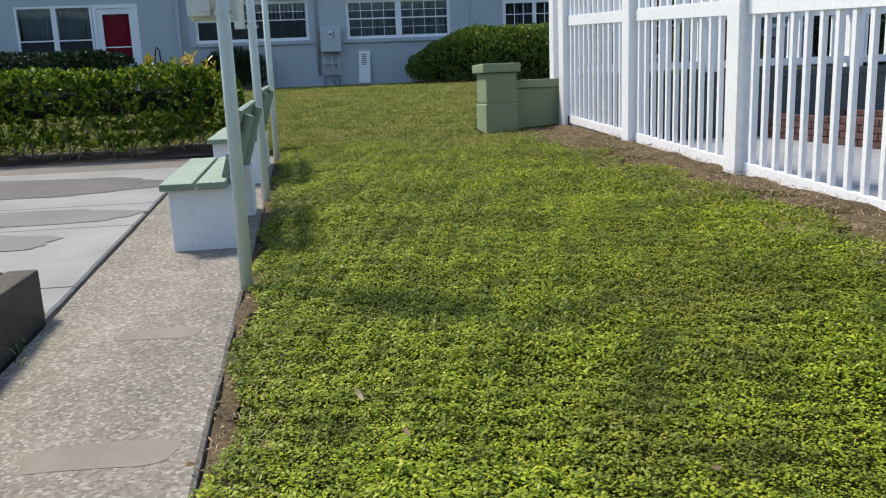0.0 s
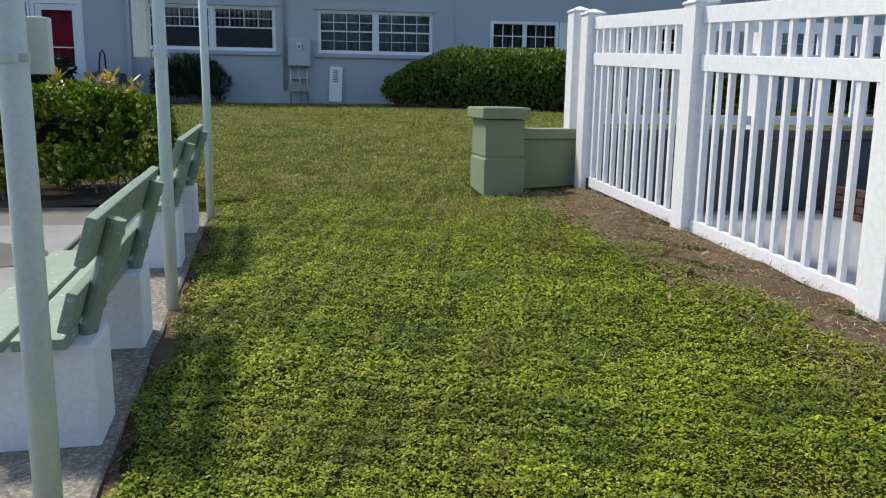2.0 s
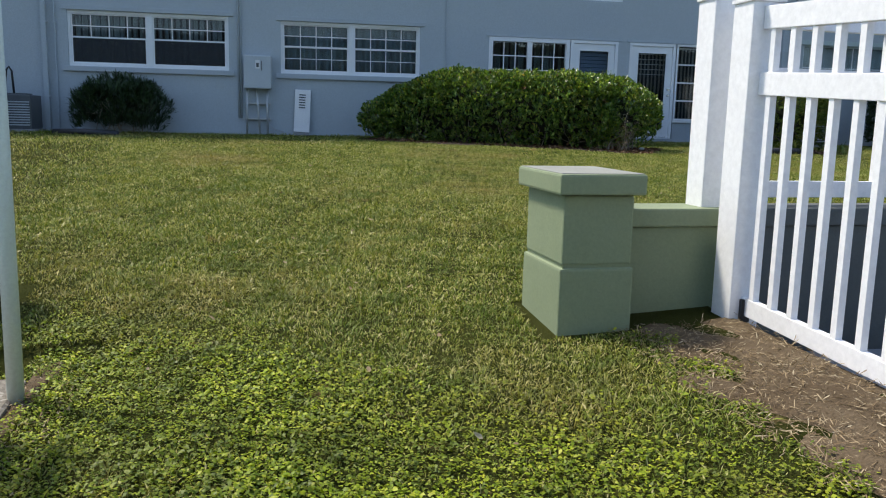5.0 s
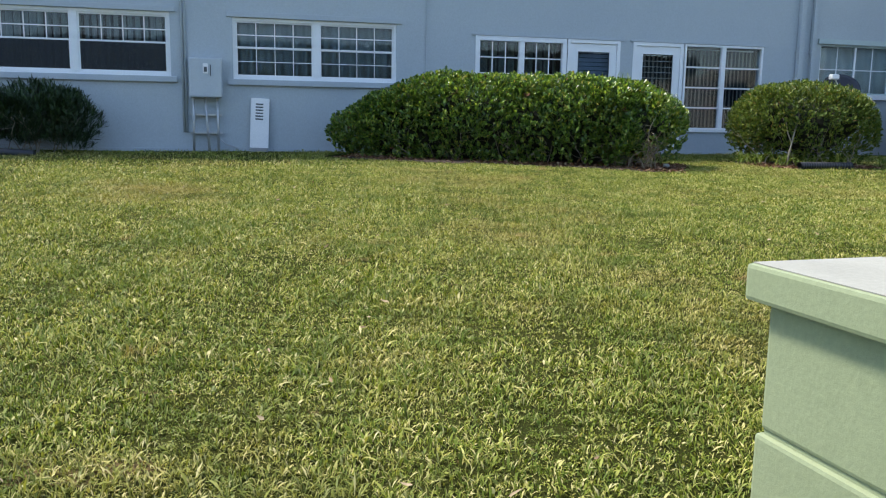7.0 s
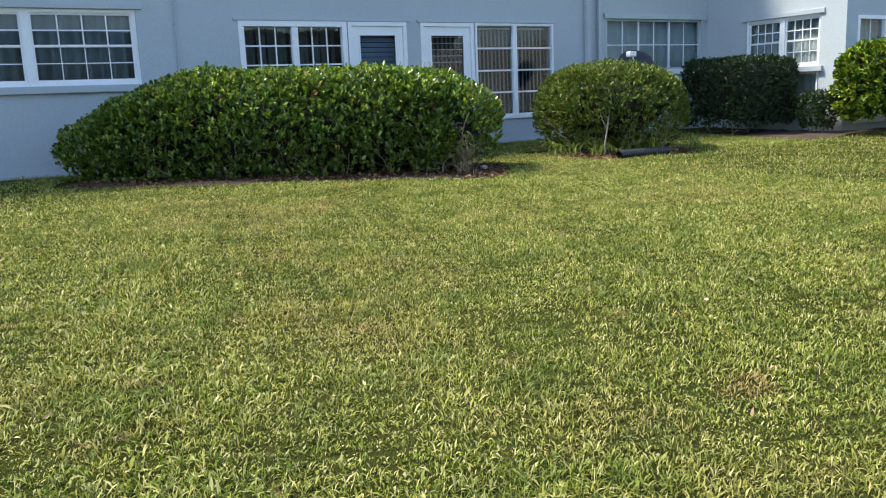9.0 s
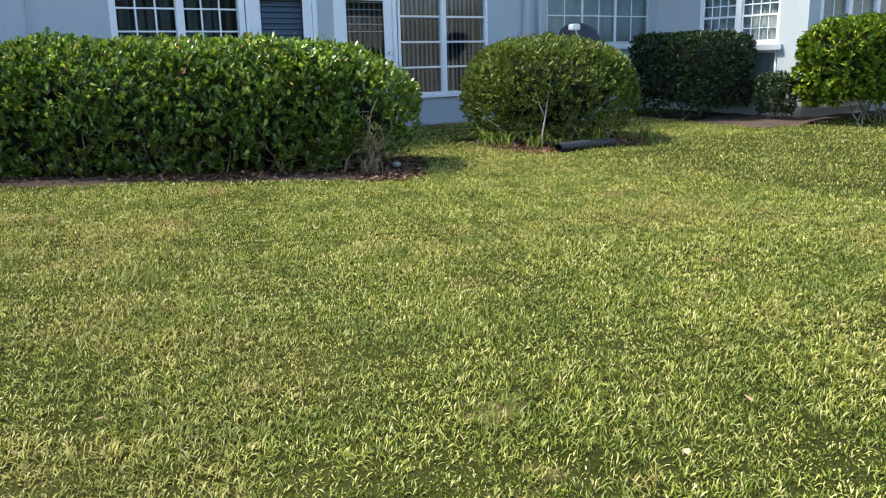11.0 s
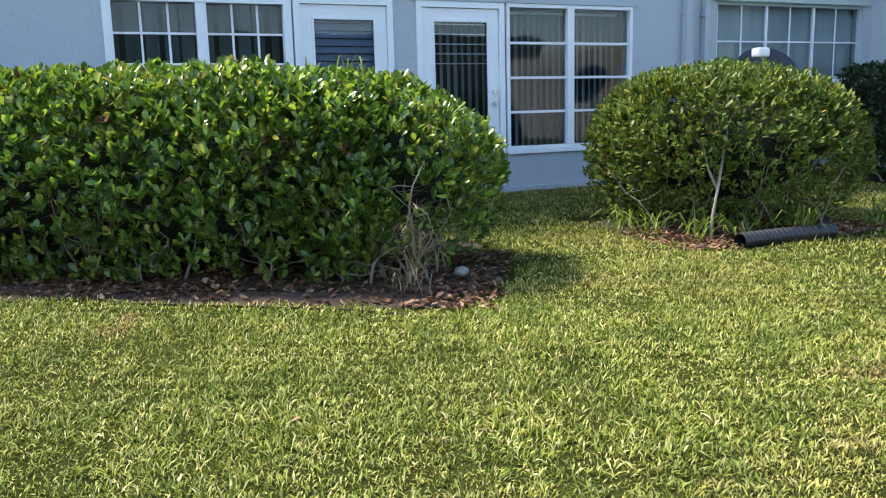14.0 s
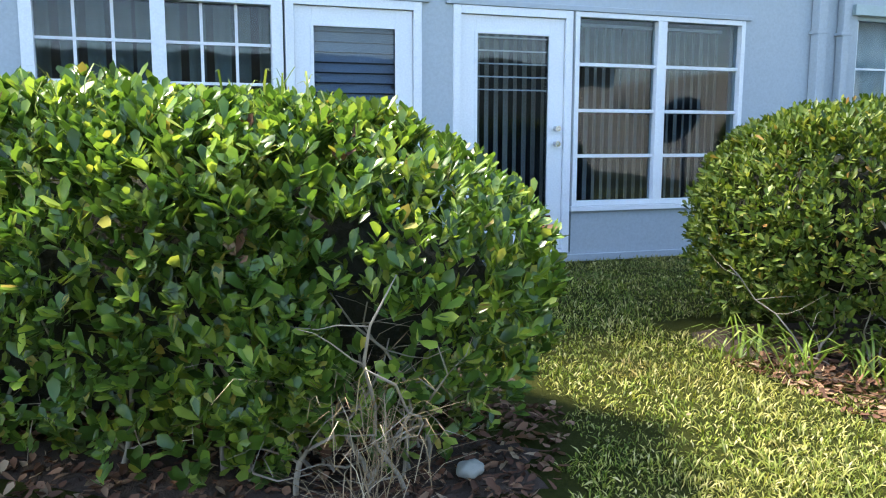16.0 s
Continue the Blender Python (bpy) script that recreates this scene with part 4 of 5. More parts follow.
fence("fence", "white vinyl picket fence standing on the low wall", 4, 2.16, lambda u: 1.13 + 0.0 * u, 1.72, 0.58, fm2)
# dark rubber block at the foot of the corner post
tagged(boxed("rail_bracket", (start.x - 0.03, start.x + 0.02, 10.30, 10.336, 1.05, 1.18), BLACKPLASTIC), "small dark bracket at the fence corner", "bracket")

# red brick planter on the patio
bp = empty("brick_planter", "low red-brown brick planter on the patio", "planter", (6.2, 8.6, 0.78), TURN_L)
boxed("soil", (-0.5, 0.5, -0.9, 1.9, 0.0, 0.24), DARKMULCH, bp, bevel=0)
brick_bm = bx(bmesh.new(), -0.055, 0.055, -0.10, 0.10, -0.035, 0.035, 0.005)
brick0 = part("brick", brick_bm, BRICKRED, bp)
first = True
for course in range(4):
    for k in range(13):
        for side in (-0.56, 0.56):
            b_ = brick0 if first else new("brick", brick0.data)
            first = False
            b_.parent = bp
            b_.location = (side, -0.9 + (k + 0.5 * (course % 2)) * 0.215, 0.04 + course * 0.08)

# ---- benches ----


def bench(y0, y1, xl, label):
    """Two painted block plinths carrying two seat planks and a raked two-plank back on pipe struts."""
    length = y1 - y0
    z = slab_z(y0)
    rise = math.degrees(math.atan(0.0455))
    b = new("bench")
    b.matrix_world = Matrix.Translation((xl, y0, z)) @ Matrix.Rotation(radians(TURN_L), 4, "Z") @ Matrix.Rotation(radians(rise * 0.6), 4, "X")
    tagged(b, label, "bench", "benches beside the court")
    for v in (0.06, length - 0.42):
        bl = boxed("plinth", (0.03, 0.50, v, v + 0.30, -0.03, 0.415), BLOCKWHITE, b, "white painted concrete block plinth", 0.012)
    for k, (x0, x1) in enumerate(((-0.01, 0.20), (0.225, 0.42))):
        part("seat_plank", bx(bmesh.new(), x0, x1, 0, length, 0.417, 0.462, 0.008), BENCHGREEN, b, "peeling sage green seat plank")
    rake = Matrix.Translation((0.42, 0, 0.40)) @ Matrix.Rotation(radians(17), 4, "Y")
    for z0, z1 in ((0.08, 0.24), (0.34, 0.53)):
        part("back_plank", bx(bmesh.new(), -0.055, -0.015, -0.02, length + 0.02, z0, z1, 0.007, rake), BENCHGREEN, b, "sage green back plank")
    for v in (0.22, length - 0.26):
        pts = [rake @ Vector((0.018, v, s)) for s in (0.0, 0.25, 0.50)]
        st = part("strut", tube_bm(pts, 0.038, 14), BENCHGREEN, b, "round pipe back strut", smooth=False)
        for s in (0.14, 0.44):
            part("clamp", tube_bm([rake @ Vector((0.018, v, s)), rake @ Vector((0.018, v, s + 0.02))], 0.043, 14), BENCHGREEN, b)
    return b


bench(5.40, 6.98, -1.23, "sage green plank bench on white block plinths, peeling seat")
bench(8.15, 9.80, -1.36, "sage green plank bench on white block plinths near the hedge")

# ---- poles with scoreboards ----


def pole(x, y, board, label):
    p = empty("pole", label, "pole", (x, y, float(slab_z(y)) - 0.03), group="poles beside the walk")
    part("post", tube_bm([(0, 0, -0.1), (0.004, 0, 1.2), (-0.004, 0, 3.4)], 0.037, 16), POLEPAINT, p, smooth=True)
    if board:
        boxed("scoreboard", (-0.175 if board == 2 else -0.14, -0.055, -0.02, 0.03, 1.50, 2.60), BOARD, p, "chipped white scoreboard panel", 0.006)
        boxed("score_ridge", (-0.085, -0.058, -0.034, -0.021, 1.52, 2.58), BOARD, p, bevel=0.003)
        if board == 2:
            boxed("crosspiece", (-0.17, 0.078, 0.040, 0.075, 1.475, 1.615), BOARD, p, "chipped white crosspiece board", 0.004)
        for z in (1.50, 2.3):
            part("clamp", tube_bm([(0, 0, z), (0, 0, z + 0.03)], 0.043, 16), POLEPAINT, p)
        boxed("bolt", (0.045, 0.065, -0.088, -0.076, 1.50, 1.52), CONDUIT, p, bevel=0.003)


pole(-0.62, 4.53, 2, "pale mint painted steel pole with a scoreboard")
pole(-0.76, 7.26, 1, "pale mint painted steel pole with a scoreboard beside the bench")
pole(-0.89, 10.12, 0, "pale mint painted steel pole at the end of the walk")

# mossy block kerb by the court
kb = empty("block_planter", "dark mossy concrete block planter edge beside the court", "planter", (-1.60, 4.22, slab_z(4.2) - 0.03), TURN_L)
boxed("front_wall", (-0.16, 0.0, -4.0, 0.0, -0.05, 0.28), MOSSBLOCK, kb, bevel=0.02)
boxed("end_wall", (-2.6, -0.165, -0.16, 0.0, -0.05, 0.28), MOSSBLOCK, kb, bevel=0.02)
boxed("soil", (-2.6, -0.165, -4.0, -0.165, -0.05, 0.18), DARKMULCH, kb, bevel=0)
part("hose", tube_bm([(-0.35, -0.5, 0.21), (-0.6, -0.3, 0.24), (-1.2, -0.35, 0.21)], 0.03, 8), BLACKPLASTIC, kb)

# black corrugated drain pipe by the shrub
dp = empty("drain_pipe", "black corrugated plastic drain pipe lying on the grass", "pipe", (9.08, 20.36, float(lawn_z(9.08, 20.36)) + 0.06), 1)
pts = [(i * 0.0125, 0.02 * math.sin(i * 0.05), 0.0) for i in range(80)]
part("tube", tube_bm(pts, [0.066 if (i // 2) % 2 else 0.059 for i in range(80)], 16, cap=False), BLACKPLASTIC, dp)
part("bore", tube_bm(pts[::8], 0.054, 16, cap=False), BLACKPLASTIC, dp)
tube2 = boxed("coupling", (0.0, 0.03, -0.07, 0.07, -0.07, -0.055), BLACKPLASTIC, dp)
# black edging in front of the facade shrub
part_ob = tube_bm([(-4.2, 23.35, 1.70), (-3.6, 23.15, 1.72), (-2.95, 23.0, 1.69)], 0.07, 12)
tagged(part("drain_pipe", part_ob, BLACKPLASTIC, smooth=True), "short black plastic drain pipe on the grass", "pipe")

# ---- plants ----


def sines(p, s):
    x, y, z = p[:, 0] * s, p[:, 1] * s, p[:, 2] * s
    return (np.sin(x + 1.3 * y) + np.sin(1.7 * y - 0.8 * z + 2) + np.sin(1.3 * z + 0.6 * x + 4) + 0.6 * np.sin(2.9 * x - 2.1 * y + 1.7 * z)) / 3.6


def leaves(pos, direction, side_ref, length, width, fold=0.16, droop=0.06):
    """Seven-point folded leaves at pos, pointing along direction."""
    n = len(pos)
    d = direction / np.linalg.norm(direction, axis=1, keepdims=True)
    s = np.cross(d, side_ref)
    s /= np.linalg.norm(s, axis=1, keepdims=True) + 1e-9
    u = np.cross(s, d)
    L, W = length[:, None], width[:, None]
    base = pos
    mid = pos + d * L * 0.52 - u * W * fold
    tip = pos + d * L - u * L * droop
    r1 = pos + d * L * 0.36 + s * W * 0.36
    r2 = pos + d * L * 0.76 + s * W * 0.50 - u * L * droop * 0.4
    l1 = pos + d * L * 0.36 - s * W * 0.36
    l2 = pos + d * L * 0.76 - s * W * 0.50 - u * L * droop * 0.4
    v = np.stack([base, mid, tip, r1, r2, l1, l2], 1).reshape(-1, 3)
    f = np.array([0, 3, 1, 3, 4, 1, 4, 2, 1, 0, 1, 5, 5, 1, 6, 6, 1, 2])
    faces = (np.arange(n)[:, None] * 7 + f[None, :]).ravel()
    return v, faces, np.full(n * 6, 3)


def crown(name, centre, half, n_pow, shoots, per, leaf_l, leaf_w, material, parent, label="", floor=0.1, lump=0.06, depth=0.16, upright=0.5, sparse=0.0, seed=1, taper=0.0, under=0.0, bare=0.0):
    """Whorls of leaves on shoots spread over a lumpy clipped body."""
    g = np.random.default_rng(seed)
    c, h = np.array(centre), np.array(half)
    areas = np.array([h[1] * h[2], h[1] * h[2], h[0] * h[2], h[0] * h[2], h[0] * h[1]])
    k = g.choice(5, shoots, p=areas / areas.sum())
    p = g.uniform(-1, 1, (shoots, 3))
    for i, (ax, sg) in enumerate(((0, -1), (0, 1), (1, -1), (1, 1), (2, 1))):
        p[k == i, ax] = sg
    r = (np.abs(p) ** n_pow).sum(1) ** (1 / n_pow)
    p = p / r[:, None]
    nor = np.sign(p) * np.abs(p) ** (n_pow - 1) / h
    nor /= np.linalg.norm(nor, axis=1, keepdims=True)
    q = p * h
    q = q + nor * (lump * sines(q + c, 3.1) + lump * 0.55 * sines(q + c, 8.3))[:, None]
    q = q - nor * (g.random(shoots) ** 2 * depth)[:, None]
    q[:, 2] -= taper * np.clip(-0.35 - p[:, 0], 0, 1) ** 1.4 * (q[:, 2] + h[2]) / 2
    rel = np.clip((q[:, 2] + h[2]) / (2 * h[2]), 0, 1)
    pull = 1 - under * np.clip(0.50 - rel, 0, 1) / 0.50
    q[:, 0] *= 1 - (1 - pull) * min(1.0, h[1] / h[0])
    q[:, 1] *= pull
    q += c
    low = q[:, 2] < 0.12 + floor * 2
    q = np.where((q[:, 2] < 0.06)[:, None], q + [0, 0, 0.25], q)
    hole = sines(q, 4.3) + 0.5 * sines(q, 9.7)
    keep = ~(low & (g.random(shoots) < 0.55)) & ~((hole > 0.55) & (g.random(shoots) < sparse))
    keep &= ~((rel < 0.56) & (g.random(shoots) < bare * np.clip((0.62 - rel) * 3, 0, 1)) & (sines(q, 3.7) + 0.7 * sines(q, 8.9) > -0.35))
    q, nor = q[keep], nor[keep]
    n = len(q)
    axis = nor + np.array([0, 0, upright]) + g.normal(0, 0.35, (n, 3))
    axis /= np.linalg.norm(axis, axis=1, keepdims=True)
    Q = np.repeat(q, per, 0)
    A = np.repeat(axis, per, 0)
    rnd = g.normal(0, 1, (n * per, 3))
    side = rnd - (rnd * A).sum(1, keepdims=True) * A
    side /= np.linalg.norm(side, axis=1, keepdims=True)
    open_ = g.uniform(0.25, 1.05, (n * per, 1))
    d = A * np.cos(open_) + side * np.sin(open_)
    Q = Q - A * g.uniform(0, 0.06, (n * per, 1))
    size = np.repeat(g.uniform(0.7, 1.25, n), per) * g.uniform(0.75, 1.2, n * per)
    v, f, s = leaves(Q, d, side * 0.3 + A, leaf_l * size, leaf_w * size * g.uniform(0.85, 1.15, n * per))
    ob = raw(name, v, f, s, material, parent, label)
    ob["kind"] = "stuff"
    return ob


def body_mesh(name, centre, half, n_pow, shrink, material, parent, lump=0.06, taper=0.0, under=0.0):
    """A solid near-black core standing for the shade inside a clipped plant."""
    bm = bmesh.new()
    bmesh.ops.create_icosphere(bm, subdivisions=5, radius=1.0)
    c, h = np.array(centre), np.array(half) - shrink
    P = np.array([v.co[:] for v in bm.verts])
    P /= np.abs(P).max(1, keepdims=True)
    P /= ((np.abs(P) ** n_pow).sum(1) ** (1 / n_pow))[:, None]
    P = P * h
    P += P / np.linalg.norm(P, axis=1, keepdims=True) * (lump * 1.5 * sines(P + c, 5.0) + 0.04 * sines(P + c, 17.0))[:, None]
    P[:, 2] -= taper * np.clip(-0.35 - P[:, 0] / h[0], 0, 1) ** 1.4 * (P[:, 2] + h[2]) / 2
    pull = 1 - under * np.clip(0.55 - (P[:, 2] + h[2]) / (2 * h[2]), 0, 1) / 0.55
    P[:, 0] *= 1 - (1 - pull) * h[1] / h[0]
    P[:, 1] *= pull
    for v, p in zip(bm.verts, P + c):
        v.co = p
    return part(name, bm, material, parent)


def branches(parent, roots, reach, count, seed, z_top, spread=0.5, thick=0.016):
    """Crooked bare limbs rising from the bed into the leaves."""
    g = random.Random(seed)
    for k in range(count):
        x, y, z = roots(g)
        pts = [Vector((x, y, z - 0.05))]
        d = Vector((g.uniform(-spread, spread), g.uniform(-spread, spread) + reach[1], 1.0)) + Vector((reach[0], 0, 0))
        n = g.randint(5, 8)
        step = (z_top - z) / n
        for i in range(n):
            d = d + Vector((g.uniform(-0.7, 0.7), g.uniform(-0.7, 0.7), g.uniform(-0.25, 0.25)))
            d.z = max(d.z, 0.25)
            d.x, d.y = d.x * 0.75, d.y * 0.75
            d.normalize()
            pts.append(pts[-1] + d * step * g.uniform(0.7, 1.2))
        rad = [thick * g.uniform(0.7, 1.3) * (1 - 0.75 * i / n) for i in range(n + 1)]
        br = part("branch", tube_bm(pts, rad, 6), BARK, parent, smooth=True)
        for i in range(1, n):
            if g.random() < 0.75:
                e = Vector((g.uniform(-1, 1), g.uniform(-1, 0.4), g.uniform(-0.3, 0.7))).normalized()
                q = [pts[i]]
                for j in range(4):
                    e = (e + Vector((g.uniform(-0.6, 0.6), g.uniform(-0.6, 0.6), g.uniform(-0.4, 0.4)))).normalized()
                    q.append(q[-1] + e * g.uniform(0.05, 0.11))
                part("twig", tube_bm(q, [rad[i] * 0.55 * (1 - 0.2 * j) for j in range(5)], 5), BARK, br, smooth=True)


def strappy(name, spots, n, length, width, material, parent, seed, label="", lean=0.6):
    """Arching strap leaves rising from the ground, each three segments long."""
    g = np.random.default_rng(seed)
    sp = np.array(spots)[g.integers(0, len(spots), n)] + np.c_[g.normal(0, 0.07, (n, 2)), np.zeros(n)]
    a = g.uniform(0, 2 * np.pi, n)
    out = np.c_[np.cos(a), np.sin(a), np.zeros(n)]
    L = length * g.uniform(0.5, 1.2, n)[:, None]
    ln = g.uniform(0.15, lean, n)[:, None]
    W = width * g.uniform(0.6, 1.2, n)[:, None]
    s = np.c_[-np.sin(a), np.cos(a), np.zeros(n)] * W / 2
    up = np.array([[0, 0, 1.0]])
    p0 = sp
    p1 = p0 + L * 0.45 * (up + out * ln)
    p2 = p1 + L * 0.35 * (up * 0.6 + out * ln * 1.9)
    p3 = p2 + L * 0.30 * (out * 1.0 - up * ln * 0.8)
    v = np.stack([p0 - s * 0.6, p0 + s * 0.6, p1 - s, p1 + s, p2 - s * 0.8, p2 + s * 0.8, p3], 1).reshape(-1, 3)
    f = np.array([0, 1, 3, 0, 3, 2, 2, 3, 5, 2, 5, 4, 4, 5, 6])
    ob = raw(name, v, (np.arange(n)[:, None] * 7 + f).ravel(), np.full(n * 5, 3), material, parent, label)
    ob["kind"] = "stuff"
    return ob


def litter(name, region, n, length, width, material, label, seed, lift=0.012):
    """Small fallen pieces lying about on a bed."""
    g = np.random.default_rng(seed)
    x, y = region(g, n)
    a, t = g.uniform(0, 2 * np.pi, n), g.normal(0, 0.35, n)
    L, W = length * g.uniform(0.4, 1.3, n), width * g.uniform(0.5, 1.3, n)
    d = np.c_[np.cos(a), np.sin(a), t]
    z = ground_z(x, y) + lift + g.random(n) * 0.02 + np.abs(t) * L * 0.3
    v, f, s = leaves(np.c_[x, y, z], d, np.c_[g.normal(0, 0.4, (n, 2)), np.ones(n)], L, W, 0.25, g.uniform(-0.2, 0.3, n)[:, None])
    ob = raw(name, v, f, s, material)
    return tagged(ob, label, "litter", kind="stuff")


# the long hedge before the facade
HG = 1.62
hedge = empty("hedge", "long rounded glossy green hedge with bare lower twigs", "hedge", (4.62, 22.15, HG), -32.0)
hedge_c, hedge_h = (-0.12, 0.0, 0.53), (3.10, 0.98, 0.95)
crown("foliage", hedge_c, hedge_h, 2.9, 18500, 6, 0.068, 0.031, HEDGELEAF, hedge, lump=0.085, depth=0.26, upright=1.4, sparse=0.4, seed=3, taper=0.85, under=0.34, bare=0.55)
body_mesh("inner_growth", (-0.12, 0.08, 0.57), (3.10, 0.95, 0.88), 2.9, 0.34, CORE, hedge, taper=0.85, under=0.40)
branches(hedge, lambda g: (g.uniform(-2.6, 2.45), g.uniform(-0.62, -0.30), 0.0), (0.0, -0.14), 26, 5, 0.85, 0.35, 0.011)
branches(hedge, lambda g: (g.uniform(1.9, 2.55), g.uniform(-0.66, 0.1), 0.0), (0.12, -0.14), 20, 9, 0.95, 0.4, 0.011)
strappy("dry_vines", [(2.43, -0.71, 0.0), (2.48, -0.69, 0.12), (2.38, -0.73, 0.0), (2.46, -0.72, 0.26), (2.40, -0.70, 0.36)], 170, 0.26, 0.004, STRAW, hedge, 21, "tangle of dry straw vines", 1.1)
strappy("grass_tufts", [(x, y, 1.32) for x, y in ((1.2, -0.5), (2.0, -0.2), (0.6, -0.6), (1.6, 0.1), (-0.3, -0.4))], 44, 0.24, 0.009, BLADEPLANT, hedge, 22, "pale grass blades growing through the top", 0.35)
crown("dry_sprigs", hedge_c, hedge_h, 2.9, 60, 5, 0.062, 0.030, DEADLEAF, hedge, "withered red-brown sprigs among the green", lump=0.085, depth=0.05, upright=0.6, seed=61, taper=0.85, under=0.34)

# the round shrub
SG = 1.62
shrub = empty("shrub", "rounded olive green shrub with bare stems and strappy undergrowth", "shrub", (9.98, 21.58, SG), -20.0)
crown("foliage", (0, 0, 0.60), (1.28, 1.06, 0.90), 2.25, 9500, 6, 0.056, 0.021, SHRUBLEAF, shrub, lump=0.09, depth=0.22, upright=0.9, sparse=0.75, seed=11, under=0.22, bare=0.6)
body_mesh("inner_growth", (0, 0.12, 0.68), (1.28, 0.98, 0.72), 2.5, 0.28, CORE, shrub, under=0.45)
branches(shrub, lambda g: (g.uniform(-0.8, 0.7), g.uniform(-0.8, -0.5), 0.0), (0.0, -0.02), 12, 15, 0.80, 0.25, 0.008)
part("stem", tube_bm([(-0.52, -1.10, -0.03), (-0.50, -1.08, 0.20), (-0.45, -1.06, 0.45), (-0.40, -1.00, 0.62), (-0.33, -0.92, 0.86), (-0.30, -0.82, 1.0)], [0.015, 0.013, 0.012, 0.011, 0.009, 0.006], 8), BARK, shrub, "pale bare main stem", True)
part("stem", tube_bm([(-0.46, -1.06, 0.42), (-0.52, -1.02, 0.58), (-0.53, -0.94, 0.74), (-0.62, -0.86, 0.90)], [0.012, 0.011, 0.009, 0.006], 7), BARK, shrub, "pale bare forked stem", True)
strappy("strap_leaves", [(x, y, 0.0) for x, y in ((-0.95, -0.85), (-0.6, -1.0), (-0.25, -1.05), (-1.15, -0.6), (0.35, -1.0), (1.2, -0.6))], 130, 0.36, 0.016, BLADEPLANT, shrub, 23, "arching yellow-green strap leaves", 0.9)

# clipped square hedge and the bright one at the wing
h3 = empty("hedge", "dark clipped square hedge in the building's corner", "hedge", (14.55, 22.75, 1.66))
crown("foliage", (0, 0, 0.80), (0.95, 0.80, 0.72), 7.0, 4200, 5, 0.062, 0.028, DARKLEAF, h3, lump=0.035, depth=0.12, seed=14)
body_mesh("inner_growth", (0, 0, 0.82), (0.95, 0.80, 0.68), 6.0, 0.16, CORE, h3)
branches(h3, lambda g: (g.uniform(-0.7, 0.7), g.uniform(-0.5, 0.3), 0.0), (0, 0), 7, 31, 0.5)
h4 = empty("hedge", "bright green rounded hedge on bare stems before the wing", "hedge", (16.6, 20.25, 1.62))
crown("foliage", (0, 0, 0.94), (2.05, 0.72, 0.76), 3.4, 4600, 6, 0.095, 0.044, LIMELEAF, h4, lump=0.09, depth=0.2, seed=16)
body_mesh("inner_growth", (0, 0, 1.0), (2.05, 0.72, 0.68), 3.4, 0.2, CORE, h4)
branches(h4, lambda g: (g.uniform(-1.6, 1.6), g.uniform(-0.4, 0.3), 0.0), (0, 0), 18, 33, 0.8)
sm = empty("shrub", "small dark shrub at the wing's corner", "shrub", (15.15, 21.35, 1.66))
crown("foliage", (0, 0, 0.38), (0.35, 0.35, 0.42), 2.6, 1500, 5, 0.05, 0.02, DARKLEAF, sm, depth=0.12, seed=18)
branches(sm, lambda g: (g.uniform(-0.1, 0.1), g.uniform(-0.1, 0.1), 0.0), (0, 0), 5, 35, 0.9, 0.25)

# hedge beyond the court, and the far dark one
ch = empty("hedge", "loose green hedge with lime-yellow top beyond the court", "hedge", (-4.7, 11.45, 0.87))
crown("foliage", (0, 0, 0.60), (3.28, 0.55, 0.55), 5.0, 6500, 6, 0.072, 0.036, LIMELEAF, ch, lump=0.07, depth=0.22, sparse=0.8, floor=0.03, seed=24, bare=0.6)
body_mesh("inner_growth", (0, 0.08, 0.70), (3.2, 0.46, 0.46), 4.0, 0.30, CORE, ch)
branches(ch, lambda g: (g.uniform(-3.0, 3.1), g.uniform(-0.4, 0.3), 0.0), (0, 0), 40, 37, 0.85, 0.45)
cr = empty("croton", "yellow and orange leaved croton shoots above the hedge", "shrub", (-2.3, 11.75, 0.92))
crown("foliage", (0, 0, 1.0), (0.62, 0.25, 0.22), 2.4, 70, 6, 0.12, 0.035, CROTON, cr, depth=0.3, upright=1.2, seed=26)
branches(cr, lambda g: (g.uniform(-0.4, 0.4), g.uniform(-0.1, 0.1), 0.0), (0, 0), 7, 39, 1.15, 0.3, 0.01)
dk = empty("hedge", "low dark clipped hedge under the red-curtained door's window", "hedge", (-9.2, 22.6, 1.66))
crown("foliage", (0, 0, 0.60), (3.65, 0.7, 0.56), 6.0, 4000, 5, 0.09, 0.045, DARKLEAF, dk, lump=0.05, depth=0.15, seed=28)
body_mesh("inner_growth", (0, 0, 0.60), (3.65, 0.7, 0.54), 6.0, 0.16, CORE, dk)
nd = empty("shrub", "feathery dark green shrub against the facade", "shrub", (-3.15, 24.0, 1.69))
crown("foliage", (0, 0, 0.52), (0.92, 0.45, 0.56), 2.4, 2600, 6, 0.15, 0.013, DARKLEAF, nd, floor=-0.06, lump=0.24, depth=0.40, upright=1.8, seed=30)
branches(nd, lambda g: (g.uniform(-0.5, 0.5), g.uniform(-0.2, 0.1), 0.0), (0, 0), 14, 41, 0.95, 0.35, 0.01)

# ---- lawn cover ----


def scatter(n, x0, x1, y0, y1, g):
    """Even cover whose borders thin out softly."""
    return g.uniform(x0, x1, n) + g.normal(0, 0.35, n), g.uniform(y0, y1, n) + g.normal(0, 0.35, n)


